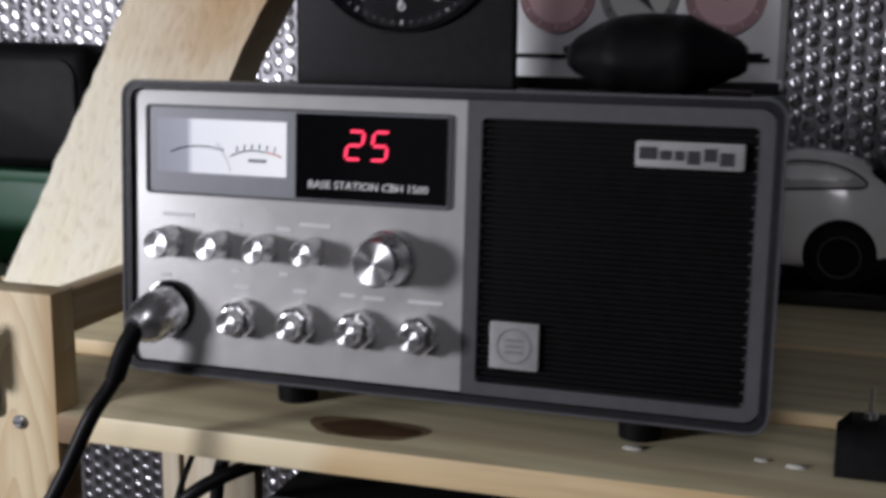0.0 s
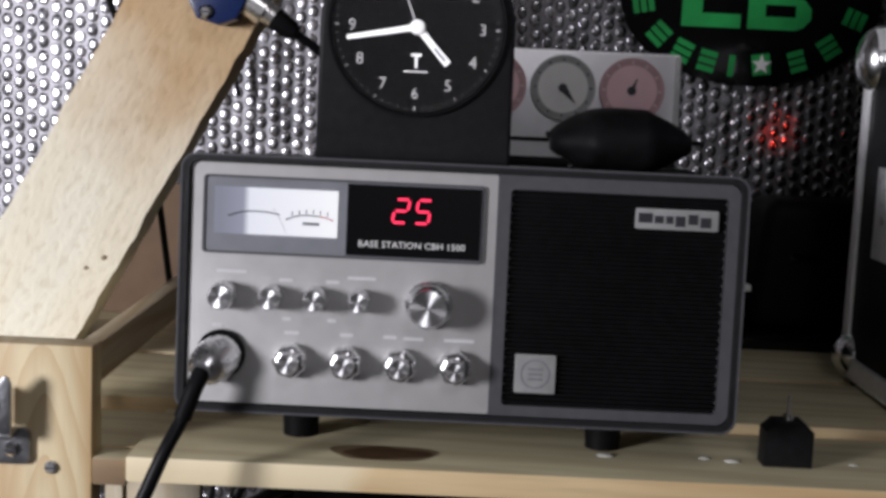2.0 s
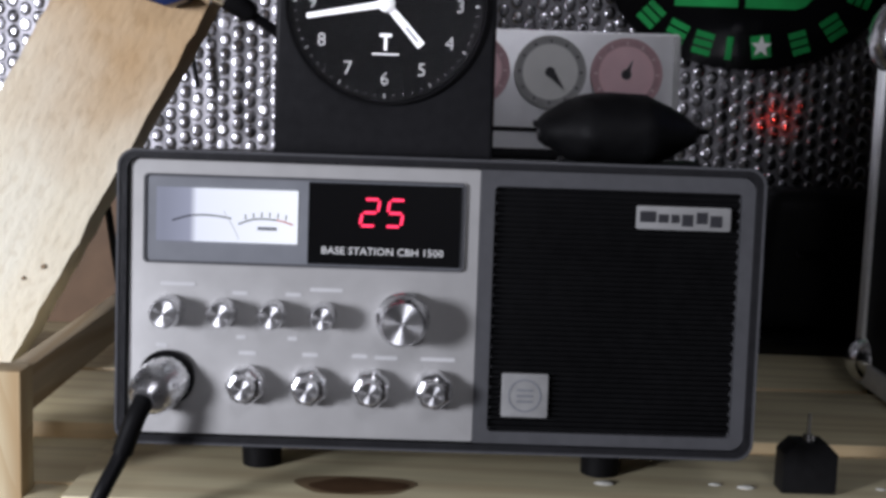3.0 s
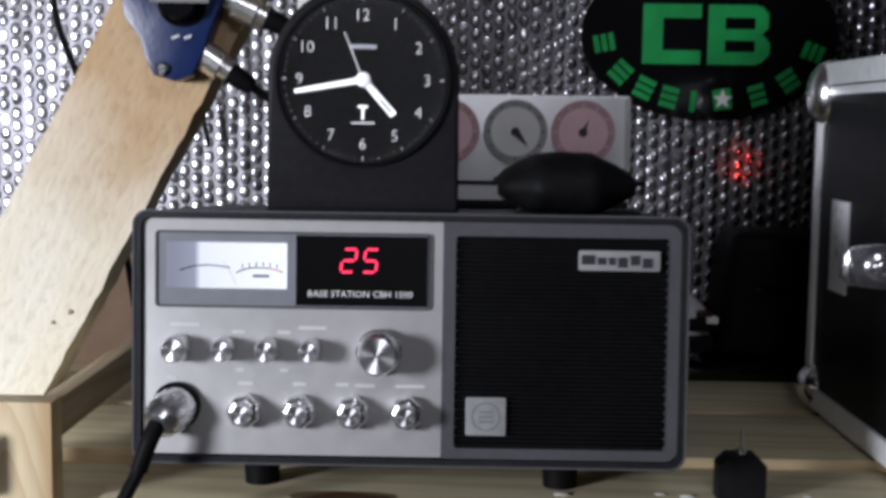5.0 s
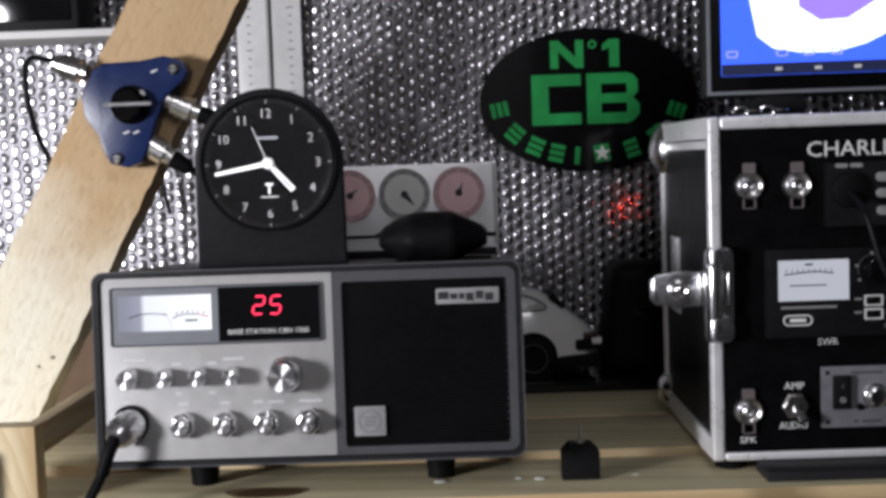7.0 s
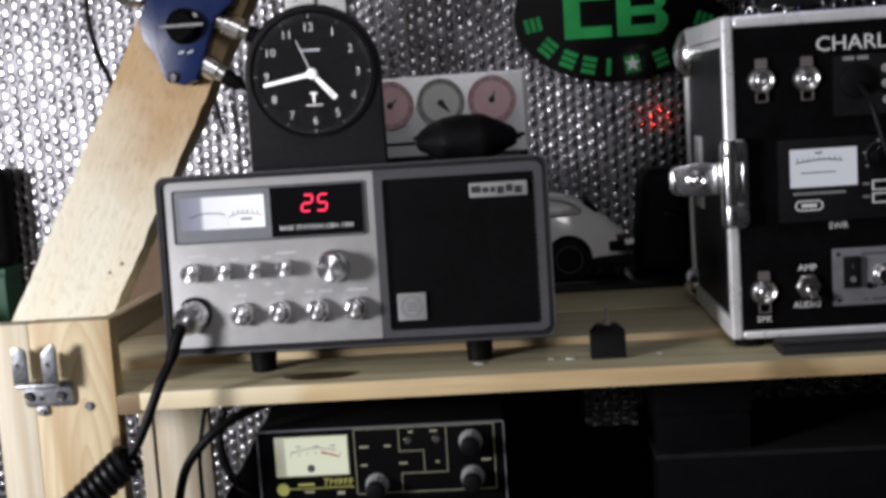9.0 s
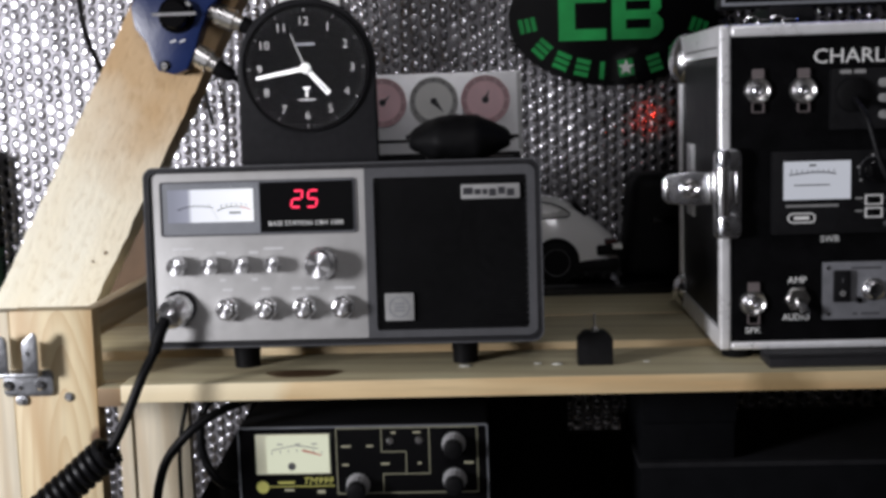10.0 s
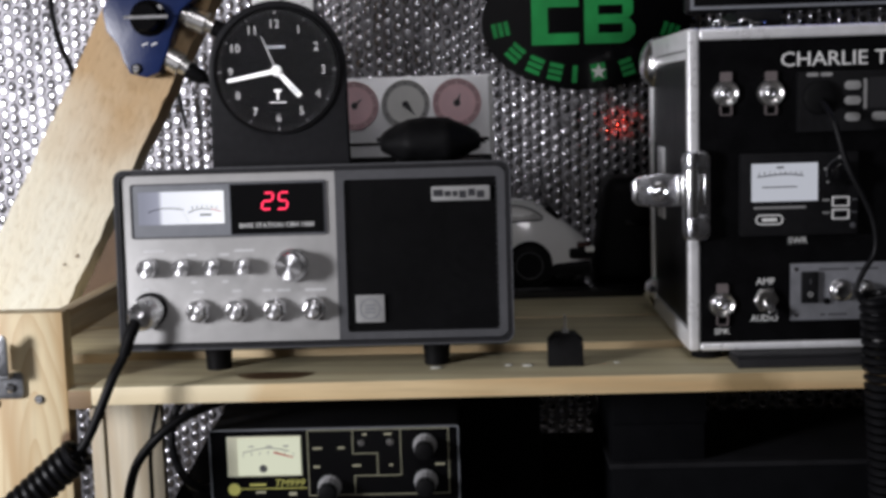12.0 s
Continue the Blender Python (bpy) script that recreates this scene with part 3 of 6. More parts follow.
def foil_sheet(x0, x1, z0, z1, step=0.0142, r=0.0064, tall=0.0015):
    """One sheet of bubble insulation: rows of domes on a slightly slack sheet."""
    verts, faces = [], []

    def slack(x, z):
        return WALL - 0.004 - 0.004 * noise.noise(Vector((x * 5, z * 2.2, 3.1))) - 0.0015 * noise.noise(Vector((x * 21, z * 17, 0.4))) - 0.0012 * noise.noise(Vector((x * 55, z * 5, 7.7))) - 0.00022 * math.cos(2 * math.pi * (x - x0) / (step * 0.866))

    nx, nz = 720, 84
    for j in range(nz + 1):
        for i in range(nx + 1):
            x, z = x0 + (x1 - x0) * i / nx, z0 + (z1 - z0) * j / nz
            verts.append((x, slack(x, z), z))
    for j in range(nz):
        for i in range(nx):
            a = j * (nx + 1) + i
            faces.append((a, a + 1, a + nx + 2, a + nx + 1))
    columns = int((x1 - x0) / (step * 0.866))
    prof = ((1.0, 0.0), (0.88, 0.50), (0.68, 0.84), (0.38, 0.99))
    for j in range(1, columns):
        for i in range(1, int((z1 - z0) / step)):
            x = x0 + j * step * 0.866 + random.uniform(-1, 1) * 0.0009
            z = z0 + (i + 0.5 * (j % 2)) * step + random.uniform(-1, 1) * 0.0009
            y, h = slack(x, z) + 0.0002, tall * (random.uniform(0.7, 1.1) if random.random() < 0.85 else random.uniform(0.25, 0.5))
            lx, lz = random.uniform(-1, 1) * 0.0011, random.uniform(-1, 1) * 0.0011
            tx, tz = random.uniform(-1, 1) * 0.5, random.uniform(-1, 1) * 0.5
            base = len(verts)
            for s, (f, k) in enumerate(prof):
                for q in range(8):
                    a = 2 * math.pi * q / 8
                    verts.append((x + lx * k + 0.88 * r * f * math.cos(a), y - h * k * (1 + f * (tx * math.cos(a) + tz * math.sin(a))), z + lz * k + 1.06 * r * f * math.sin(a)))
            for s in range(3):
                for q in range(8):
                    b = base + 8 * s
                    faces.append((b + q, b + (q + 1) % 8, b + 8 + (q + 1) % 8, b + 8 + q))
            faces.append(tuple(base + 24 + q for q in range(8)))
    me = bpy.data.meshes.new("bubble_foil")
    me.from_pydata([tuple(c * K for c in v) for v in verts], [], faces)
    me.polygons.foreach_set("use_smooth", [True] * len(me.polygons))
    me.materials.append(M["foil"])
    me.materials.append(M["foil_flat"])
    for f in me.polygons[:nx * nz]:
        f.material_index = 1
    return tagged(new("bubble_foil", me), "silver bubble foil insulation covering the wall", "insulation", kind="stuff")


foil_sheet(-0.95, 0.85, 0.50, 1.62)

# ---- shelf and timber ----
SHELF = 0.987
shelf = thing("shelf", (0.3, 0.2, SHELF), "pine plank shelf with open gaps between its boards", "shelf")


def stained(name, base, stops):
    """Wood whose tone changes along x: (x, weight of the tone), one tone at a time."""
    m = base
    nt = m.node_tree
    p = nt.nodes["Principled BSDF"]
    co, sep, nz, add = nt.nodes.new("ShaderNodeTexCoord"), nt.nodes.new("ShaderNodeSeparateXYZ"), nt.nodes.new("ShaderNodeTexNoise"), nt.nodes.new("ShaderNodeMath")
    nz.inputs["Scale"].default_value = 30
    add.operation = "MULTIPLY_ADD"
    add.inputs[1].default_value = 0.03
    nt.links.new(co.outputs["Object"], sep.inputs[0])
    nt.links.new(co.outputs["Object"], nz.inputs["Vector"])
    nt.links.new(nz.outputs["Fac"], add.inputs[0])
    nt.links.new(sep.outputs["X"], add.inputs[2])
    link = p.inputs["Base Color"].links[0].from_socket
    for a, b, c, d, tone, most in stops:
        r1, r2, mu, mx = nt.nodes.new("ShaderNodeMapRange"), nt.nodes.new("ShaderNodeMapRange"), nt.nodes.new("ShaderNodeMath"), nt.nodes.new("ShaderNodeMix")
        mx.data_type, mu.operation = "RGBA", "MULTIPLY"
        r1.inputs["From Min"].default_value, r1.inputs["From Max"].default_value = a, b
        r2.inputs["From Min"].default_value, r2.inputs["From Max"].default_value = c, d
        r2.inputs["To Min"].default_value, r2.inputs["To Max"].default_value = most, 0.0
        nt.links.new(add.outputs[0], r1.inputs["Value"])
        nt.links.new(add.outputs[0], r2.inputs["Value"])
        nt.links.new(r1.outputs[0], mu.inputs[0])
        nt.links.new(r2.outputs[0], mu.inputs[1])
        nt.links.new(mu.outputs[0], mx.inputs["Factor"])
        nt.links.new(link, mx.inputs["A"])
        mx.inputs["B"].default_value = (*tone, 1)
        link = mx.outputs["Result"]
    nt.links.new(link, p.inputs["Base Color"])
    m.name = name
    return m


def figured(name, pale, dark, centre, knot):
    """Flat-sawn board: nested arches of late wood round one knot, stretched along z."""
    m = wood(name, pale, dark, "z", 16, 0.5, 0.25, knots=0.3, fibre=0.35)
    nt = m.node_tree
    N, L = nt.nodes.new, nt.links.new
    p = nt.nodes["Principled BSDF"]
    co, mp, wv, nz, add, ramp, mix = N("ShaderNodeTexCoord"), N("ShaderNodeMapping"), N("ShaderNodeTexWave"), N("ShaderNodeTexNoise"), N("ShaderNodeVectorMath"), N("ShaderNodeValToRGB"), N("ShaderNodeMix")
    mp.vector_type = "POINT"
    mp.inputs["Location"].default_value = (-centre[0], 0, -centre[1] * 0.24)
    mp.inputs["Scale"].default_value = (1, 0.2, 0.24)
    nz.inputs["Scale"].default_value, nz.inputs["Detail"].default_value = 22, 3
    add.operation = "MULTIPLY_ADD"
    add.inputs[1].default_value = (0.018, 0.0, 0.018)
    L(co.outputs["Object"], mp.inputs[0])
    L(mp.outputs[0], nz.inputs["Vector"])
    L(nz.outputs["Color"], add.inputs[0])
    L(mp.outputs[0], add.inputs[2])
    wv.wave_type, wv.rings_direction, wv.wave_profile = "RINGS", "Y", "SAW"
    wv.inputs["Scale"].default_value, wv.inputs["Distortion"].default_value = 44, 1.6
    L(add.outputs[0], wv.inputs["Vector"])
    ramp.color_ramp.elements[0].position, ramp.color_ramp.elements[1].position = 0.35, 1.0
    ramp.color_ramp.elements[0].color, ramp.color_ramp.elements[1].color = (0, 0, 0, 1), (0.62, 0.62, 0.62, 1)
    L(wv.outputs["Fac"], ramp.inputs[0])
    mix.data_type = "RGBA"
    L(ramp.outputs[0], mix.inputs["Factor"])
    L(p.inputs["Base Color"].links[0].from_socket, mix.inputs["A"])
    mix.inputs["B"].default_value = (*dark, 1)
    dist, near, knot_mix = N("ShaderNodeVectorMath"), N("ShaderNodeMapRange"), N("ShaderNodeMix")
    dist.operation = "DISTANCE"
    squash = N("ShaderNodeMapping")
    squash.inputs["Scale"].default_value = (1, 0, 0.6)
    L(co.outputs["Object"], squash.inputs[0])
    L(squash.outputs[0], dist.inputs[0])
    dist.inputs[1].default_value = (knot[0], 0, knot[1] * 0.6)
    near.inputs["From Min"].default_value, near.inputs["From Max"].default_value = 0.004, 0.007
    near.inputs["To Min"].default_value, near.inputs["To Max"].default_value = 0.85, 0.0
    L(dist.outputs["Value"], near.inputs["Value"])
    knot_mix.data_type = "RGBA"
    L(near.outputs[0], knot_mix.inputs["Factor"])
    L(mix.outputs["Result"], knot_mix.inputs["A"])
    knot_mix.inputs["B"].default_value = (0.13, 0.06, 0.03, 1)
    L(knot_mix.outputs["Result"], p.inputs["Base Color"])
    return m


# orange flat-sawn figure of the post, its arches opening downwards
M["pine_post"] = figured("pine_post", (0.76, 0.63, 0.39), (0.55, 0.38, 0.19), (0.050 * K, 0.946 * K), (0.067 * K, 0.937 * K))

# sapwood at one end of the front edge, a darker brown band further along
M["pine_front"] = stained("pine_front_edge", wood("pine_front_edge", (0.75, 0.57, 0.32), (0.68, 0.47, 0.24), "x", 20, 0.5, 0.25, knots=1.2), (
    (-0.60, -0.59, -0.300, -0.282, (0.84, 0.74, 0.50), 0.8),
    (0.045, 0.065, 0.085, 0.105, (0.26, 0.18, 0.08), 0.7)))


def plank(x0, x1, y0, y1, z0, z1, material="pine", parent=shelf, name="plank", bevel=0.0022):
    """A board with a grey handled face and fresh-sawn yellow edges."""
    ob = part(name, box(x0, x1, y0, y1, z0, z1, bevel), material, parent)
    ob.data.materials.append(M["pine_edge"])
    for f in ob.data.polygons:
        if f.normal.y < -0.5:
            f.material_index = 1
    return ob


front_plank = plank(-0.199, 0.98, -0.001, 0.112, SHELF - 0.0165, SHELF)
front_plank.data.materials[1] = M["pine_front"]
plank(-0.46, 0.98, 0.121, 0.258, SHELF - 0.011, SHELF + 0.0055)
filler = plank(-0.2208, -0.1993, 0.003, 0.0272, SHELF - 0.0205, SHELF - 0.003)
filler.data.materials[1] = M["brown_end"]
plank(-0.46, -0.1993, 0.0278, 0.112, SHELF - 0.0205, SHELF - 0.002)
plank(-0.46, 0.98, 0.273, 0.395, SHELF - 0.0125, SHELF + 0.004)
plank(-0.46, 0.98, 0.402, 0.515, SHELF - 0.0165, SHELF)
# the dark knot and the glue blobs on the front board
knot_bm = bmesh.new()
ring = [knot_bm.verts.new((-0.043 + 0.033 * math.cos(a) * (1 + 0.12 * math.sin(3 * a)), 0.029 + 0.0185 * math.sin(a) * (1 + 0.15 * math.cos(2 * a)), SHELF + 0.0003)) for a in [2 * math.pi * i / 36 for i in range(36)]]
knot_bm.faces.new(ring)
M["knot"] = mat("knot_wood", (0.20, 0.135, 0.075), 0.5, 0, 0.5, 120, tint=(0.30, 0.22, 0.13))
M["knot_core"] = mat("knot_core", (0.075, 0.042, 0.022), 0.45, 0, 0.6, 150, tint=(0.13, 0.075, 0.04))
knot = part("knot", knot_bm, "knot", shelf, "dark brown knot in the board")
core_bm = bmesh.new()
core_bm.faces.new([core_bm.verts.new((-0.041 + 0.024 * math.cos(a) * (1 + 0.18 * math.sin(2 * a + 1)), 0.028 + 0.0125 * math.sin(a) * (1 + 0.2 * math.cos(3 * a)), SHELF + 0.0007)) for a in [2 * math.pi * i / 36 for i in range(36)]])
part("core", core_bm, "knot_core", knot)
for gx, gy, gr in ((0.1, 0.046, 0.0045), (0.165, 0.050, 0.003), (0.182, 0.046, 0.004), (0.262, 0.05, 0.0025)):
    blob = bmesh.new()
    bmesh.ops.create_uvsphere(blob, u_segments=10, v_segments=6, radius=gr)
    for v in blob.verts:
        v.co = Vector((gx + v.co.x * 1.4, gy + v.co.y * 0.8, SHELF + v.co.z * 0.35))
    part("glue_drop", blob, "glue", shelf, "hard shiny drop of pale glue")
for bx in (-0.19, 0.9):
    plank(bx, bx + 0.04, 0.21, 0.5, SHELF - 0.052, SHELF - 0.017, "pine_side", name="bearer")

upright = thing("shelf_upright", (-0.225, 0.195, 0.0), "pale pine upright board carrying the shelf", "upright")
part("board", box(-0.2485, -0.190, 0.190, 0.204, 0.0, SHELF - 0.0172, 0.0015), "pine_pale", upright)
part("front_lath", box(-0.2625, -0.2490, 0.186, 0.204, 0.0, SHELF - 0.0172, 0.001), "pine_pale", upright)
far_upright = thing("shelf_upright", (0.93, 0.05, 0.0), "pale pine upright board carrying the shelf", "upright")
part("board", box(0.92, 0.935, 0.012, 0.118, 0.0, SHELF - 0.018, 0.0015), "pine_up", far_upright)

post = thing("post", (-0.29, 0.02, 0.0), "orange-grained pine post board beside the shelf", "post")
part("board", box(-0.2945, -0.221, 0.004, 0.026, 0.0, 1.053, 0.0016), "pine_post", post)
part("pale_board", box(-0.330, -0.2950, 0.0045, 0.026, 0.0, 1.0525, 0.0016), "pine_pale", post, "paler sapwood board")
part("side_rail", box(-0.2345, -0.2215, 0.0265, 0.44, 1.026, 1.0515, 0.0012), "pine_side", post)

screw(post, -0.2455, 0.004, 0.9765, 0.0042, "zinc")

# both lower boards have a near-black base colour, unlike the pine above
lower = thing("lower_shelf", (0.3, 0.25, 0.79), "dark lower shelf board under the radio shelf", "shelf")
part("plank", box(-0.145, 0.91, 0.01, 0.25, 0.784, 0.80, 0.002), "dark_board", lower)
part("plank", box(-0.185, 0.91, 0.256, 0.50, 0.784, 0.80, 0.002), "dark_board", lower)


solo("cardboard_sheet", box(-0.40, -0.150, 0.452, 0.458, SHELF + 0.0003, 1.115, 0.001), "cardboard", (-0.28, 0.455, SHELF), "brown cardboard sheet leaning behind the radio", "cardboard")


# sloping sawn timber behind the radio
def sloped_beam():
    bm = bmesh.new()
    n, rows = 70, []
    for i in range(n + 1):
        s = -0.033 + 0.64 * i / n
        row = []
        for a, y in ((0.0, 0.2), (0.0, 0.245), (0.0935, 0.245), (0.0935, 0.2)):
            low_cut = -0.051 if i == 0 and a > 0 else 0.0
            jag = 0.0013 * noise.noise(Vector((s * 30, a * 50, y * 9))) + 0.0012 * noise.noise(Vector((s * 110, a * 50, y * 9)))
            row.append(bm.verts.new((-(a + jag), y, s + low_cut)))
        rows.append(row)
    for a, b in zip(rows, rows[1:]):
        for k in range(4):
            bm.faces.new((a[k], a[(k + 1) % 4], b[(k + 1) % 4], b[k]))
    bm.faces.new(rows[0])
    bm.faces.new(rows[-1][::-1])
    ob = solo("sloping_beam", bm, "rafter", (0, 0, 0), "rough-sawn pale timber brace sloping up past the shelf", "beam", smooth=25)
    ob.location = Vector((-0.287, 0, 1.020)) * K
    ob.rotation_euler = (0, radians(28.6), 0)
    for a, s, w, h in ((0.012, 0.060, 0.0015, 0.0020), (0.020, 0.046, 0.0011, 0.0015)):
        part("knot", prism([(-a + w * math.cos(0.7 * k), s + h * math.sin(0.7 * k)) for k in range(9)], 0.1982, 0.2020), "knot", ob)
    return ob


sloped_beam()

# ---- base station radio ----
radio = thing("base_station_radio", (0, 0, 1.021), "silver and grey base station radio with a lit red channel display", "radio", at=(0, -0.0049, 1.0215), rot=(-3, 0, 0))
XL, XR, ZB, ZT = -0.1675, 0.1685, 1.0195, 1.1730
case_bm = prism(rounded(XL, XR, ZB, ZT, 0.009), 0.004, 0.262, 0.002)
for v in case_bm.verts:
    if v.co.y > 0.1:
        v.co.x *= 0.955
part("case", case_bm, "shell", radio, "dark grey vinyl-covered case")
part("front_rim", frame_ring(rounded(XL, XR, ZB, ZT, 0.009), rounded(XL + 0.0045, XR - 0.0045, ZB + 0.004, ZT - 0.004, 0.006), -0.003, 0.006), "shell", radio)
# paler ring paints in the light that the rim's edge catches
part("rim_highlight", frame_ring(rounded(XL - 0.0007, XR + 0.0007, ZB - 0.0007, ZT + 0.0007, 0.0095), rounded(XL + 0.0006, XR - 0.0006, ZB + 0.0006, ZT - 0.0006, 0.0085), -0.0036, -0.0010), "bezel", radio, "thin paler ring standing in for the rim's edge highlight")
panel = part("control_panel", prism(rounded(-0.1620, 0.0202, 1.0243, 1.1684, 0.0012), -0.0004, 0.0042, 0.0004), "panel", radio, "satin silver control panel")
part("speaker_frame", frame_ring(rounded_right(0.0203, 0.1642, 1.0241, 1.1686, 0.0075), rounded(0.0278, 0.1572, 1.0305, 1.1602, 0.0025), -0.0018, 0.004), "bezel", radio, "mid-grey plastic speaker surround")
part("speaker_backing", box(0.0278, 0.1572, 0.0030, 0.0040, 1.0305, 1.1602), "grille", radio)
z = 1.0317
while z < 1.1590:
    part("grille_slat", prism(rounded(0.0281, 0.1569, z, z + 0.0017, 0.0006, 2), 0.0000, 0.0026), "grille", radio)
    z += 0.0027
z = 1.0317
while z < 1.1590:
    for ex in (0.0284, 0.1557):
        part("slat_end", box(ex, ex + 0.0009, -0.0006, 0.0004, z + 0.0002, z + 0.0014), "bezel", radio)
    z += 0.0054
logo = part("name_plate", prism(rounded(0.1020, 0.1513, 1.1403, 1.1526, 0.0012), -0.0032, -0.0002, 0.0006), "plate", radio, "silver name plate with dark marks")
for i, (bx, bw, bz, bh) in enumerate(((0.1105, 0.0082, 1.1452, 0.0058), (0.1186, 0.0052, 1.1445, 0.0044), (0.1248, 0.0040, 1.1445, 0.0044), (0.1312, 0.0056, 1.1438, 0.0062), (0.1387, 0.0056, 1.1452, 0.0060), (0.1462, 0.0060, 1.1436, 0.0060))):
    part("mark", bar(bx - 0.0028, -0.0032, bz + 0.0018, bw, bh), "ink", logo)
badge = part("badge", prism(rounded(0.0350, 0.0595, 1.0386, 1.0620, 0.001), -0.0026, 0.0, 0.0005), "plate", radio, "square pale grey badge with a ring")
part("ring", frame_ring(circle(0.0472, 1.0503, 0.0088), circle(0.0472, 1.0503, 0.0080), -0.0029, -0.0024), "recess", badge)
for bz in (1.0532, 1.0502, 1.0472):
    part("mark", bar(0.0472, -0.0026, bz, 0.0085, 0.0010), "recess", badge)

# display window
part("window_recess", prism(rounded(-0.1540, 0.0122, 1.1152, 1.1606, 0.0022), -0.0012, -0.0003), "recess", radio, "grey window surround")
part("window_edge", frame_ring(rounded(-0.1546, 0.0128, 1.1146, 1.1612, 0.0026), rounded(-0.1533, 0.0115, 1.1159, 1.1599, 0.0018), -0.0022, -0.0004), "bezel", radio)
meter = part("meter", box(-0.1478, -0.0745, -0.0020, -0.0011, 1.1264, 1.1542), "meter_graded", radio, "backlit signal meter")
for pts, mt in ((((-0.1395, 1.1370), (-0.1320, 1.1394), (-0.1255, 1.1402), (-0.1170, 1.1400), (-0.1090, 1.1388)), "ink"), (((-0.1052, 1.1360), (-0.0995, 1.1382), (-0.0935, 1.1391), (-0.0855, 1.1387)), "ink"), (((-0.0855, 1.1387), (-0.0810, 1.1378), (-0.0768, 1.1364)), "red_ink")):
    part("scale_arc", tube([(x, -0.0025, z) for x, z in pts], 0.00042, 5, 5), mt, meter)
for i in range(6):
    part("scale_mark", bar(-0.1015 + 0.0042 * i, -0.0024, 1.1400 + 0.0014 * math.sin(0.6 * i), 0.0006, 0.0026), "ink", meter)
part("scale_caption", bar(-0.0902, -0.0022, 1.1341, 0.010, 0.0018), "recess", meter)
part("needle", tube([(-0.1130, -0.0026, 1.1425), (-0.1080, -0.0026, 1.1345), (-0.1050, -0.0026, 1.1280)], 0.0003, 5), "white_card", meter)
display = part("display", box(-0.0690, 0.0104, -0.0026, -0.0011, 1.1166, 1.1592), "gloss_black", radio, "black channel display with red digits")


def digit(cx, segs):
    bm = bmesh.new()
    w, h, t, sl = 0.0080, 0.0138, 0.0013, 0.16
    zc = 1.1443
    geo = {"a": (0, h / 2, 1), "d": (0, -h / 2, 1), "g": (0, 0, 1), "b": (w / 2, h / 4, 0), "c": (w / 2, -h / 4, 0), "f": (-w / 2, h / 4, 0), "e": (-w / 2, -h / 4, 0)}
    for s in segs:
        x, z, flat = geo[s]
        l = (w if flat else h / 2) - 0.0010
        pts = [(-l / 2, 0), (-l / 2 + t / 2, t / 2), (l / 2 - t / 2, t / 2), (l / 2, 0), (l / 2 - t / 2, -t / 2), (-l / 2 + t / 2, -t / 2)]
        if not flat:
            pts = [(v, u) for u, v in pts]
        prism([(cx + x + u + sl * (z + v), zc + z + v) for u, v in pts], -0.0032, -0.0026, bm=bm)
    return part("digit", bm, "led", display, "glowing red digit")


digit(-0.0370, "abged")
digit(-0.0238, "afgcd")
part("lettering", letters("BASE STATION CBH 1500", -0.0299, -0.0026, 1.1240, 0.0633, 0.0038), "white", display, "white lettering", smooth=0)


# knobs
def turned_knob(x, z, r, deep, skirt=1.0):
    ob = part("knob", turned((x, -0.0004, z), (0, -1, 0), [(0, r * skirt), (deep * 0.28, r * skirt), (deep * 0.34, r * 0.97), (deep * 0.92, r * 0.92), (deep, r * 0.84)], 36), "brushed", radio, "turned aluminium knob")
    part("face", turned((x, -0.0004 - deep, z), (0, -1, 0), [(0, r * 0.80), (0.0005, r * 0.78), (0.0002, 0.0004)], 32), "turned_face", ob)
    return ob


for kx, kr in ((-0.1408, 0.0083), (-0.1122, 0.0073), (-0.0858, 0.0073), (-0.0597, 0.0070)):
    turned_knob(kx, 1.0898, kr, 0.0165)
big = part("knob", turned((-0.0182, -0.0004, 1.0892), (0, -1, 0), [(0, 0.0142), (0.006, 0.0142), (0.0075, 0.0128), (0.022, 0.0122), (0.0235, 0.0112)], 64, 32, 0.03), "brushed", radio, "large turned aluminium channel knob")
part("face", turned((-0.0182, -0.0239, 1.0892), (0, -1, 0), [(0, 0.0110), (0.0006, 0.0106), (0.0002, 0.0005)], 48), "turned_face", big)
for kx in (-0.0995, -0.0665, -0.0340, -0.0010):
    k = part("knob", turned((kx, -0.0004, 1.0520), (0, -1, 0), [(0, 0.0104), (0.007, 0.0103), (0.0095, 0.0096), (0.0112, 0.0080), (0.0116, 0.0060)], 56, 7, 0.075), "knob_chrome", radio, "fluted chrome dual knob")
    inner = part("inner_knob", turned((kx, -0.0118, 1.0520), (0, -1, 0), [(0, 0.0064), (0.0060, 0.0062), (0.0072, 0.0056)], 30), "knob_chrome", k)
    part("face", turned((kx, -0.0191, 1.0520), (0, -1, 0), [(0, 0.0055), (0.0004, 0.0052), (0.0002, 0.0004)], 28), "turned_face", inner)
for cx, cz, w in ((-0.1365, 1.1068, 0.018), (-0.104, 1.1028, 0.008), (-0.076, 1.1028, 0.008), (-0.0588, 1.1058, 0.017), (-0.1445, 1.0742, 0.006), (-0.0995, 1.0712, 0.009), (-0.0665, 1.0712, 0.008), (-0.0405, 1.0712, 0.008), (-0.0265, 1.0708, 0.012), (0.0010, 1.0708, 0.018), (-0.103, 1.0795, 0.005), (-0.076, 1.0795, 0.005)):
    part("caption", bar(cx, -0.0004, cz - 0.003, w, 0.0020, deep=0.0003), "caption", panel)
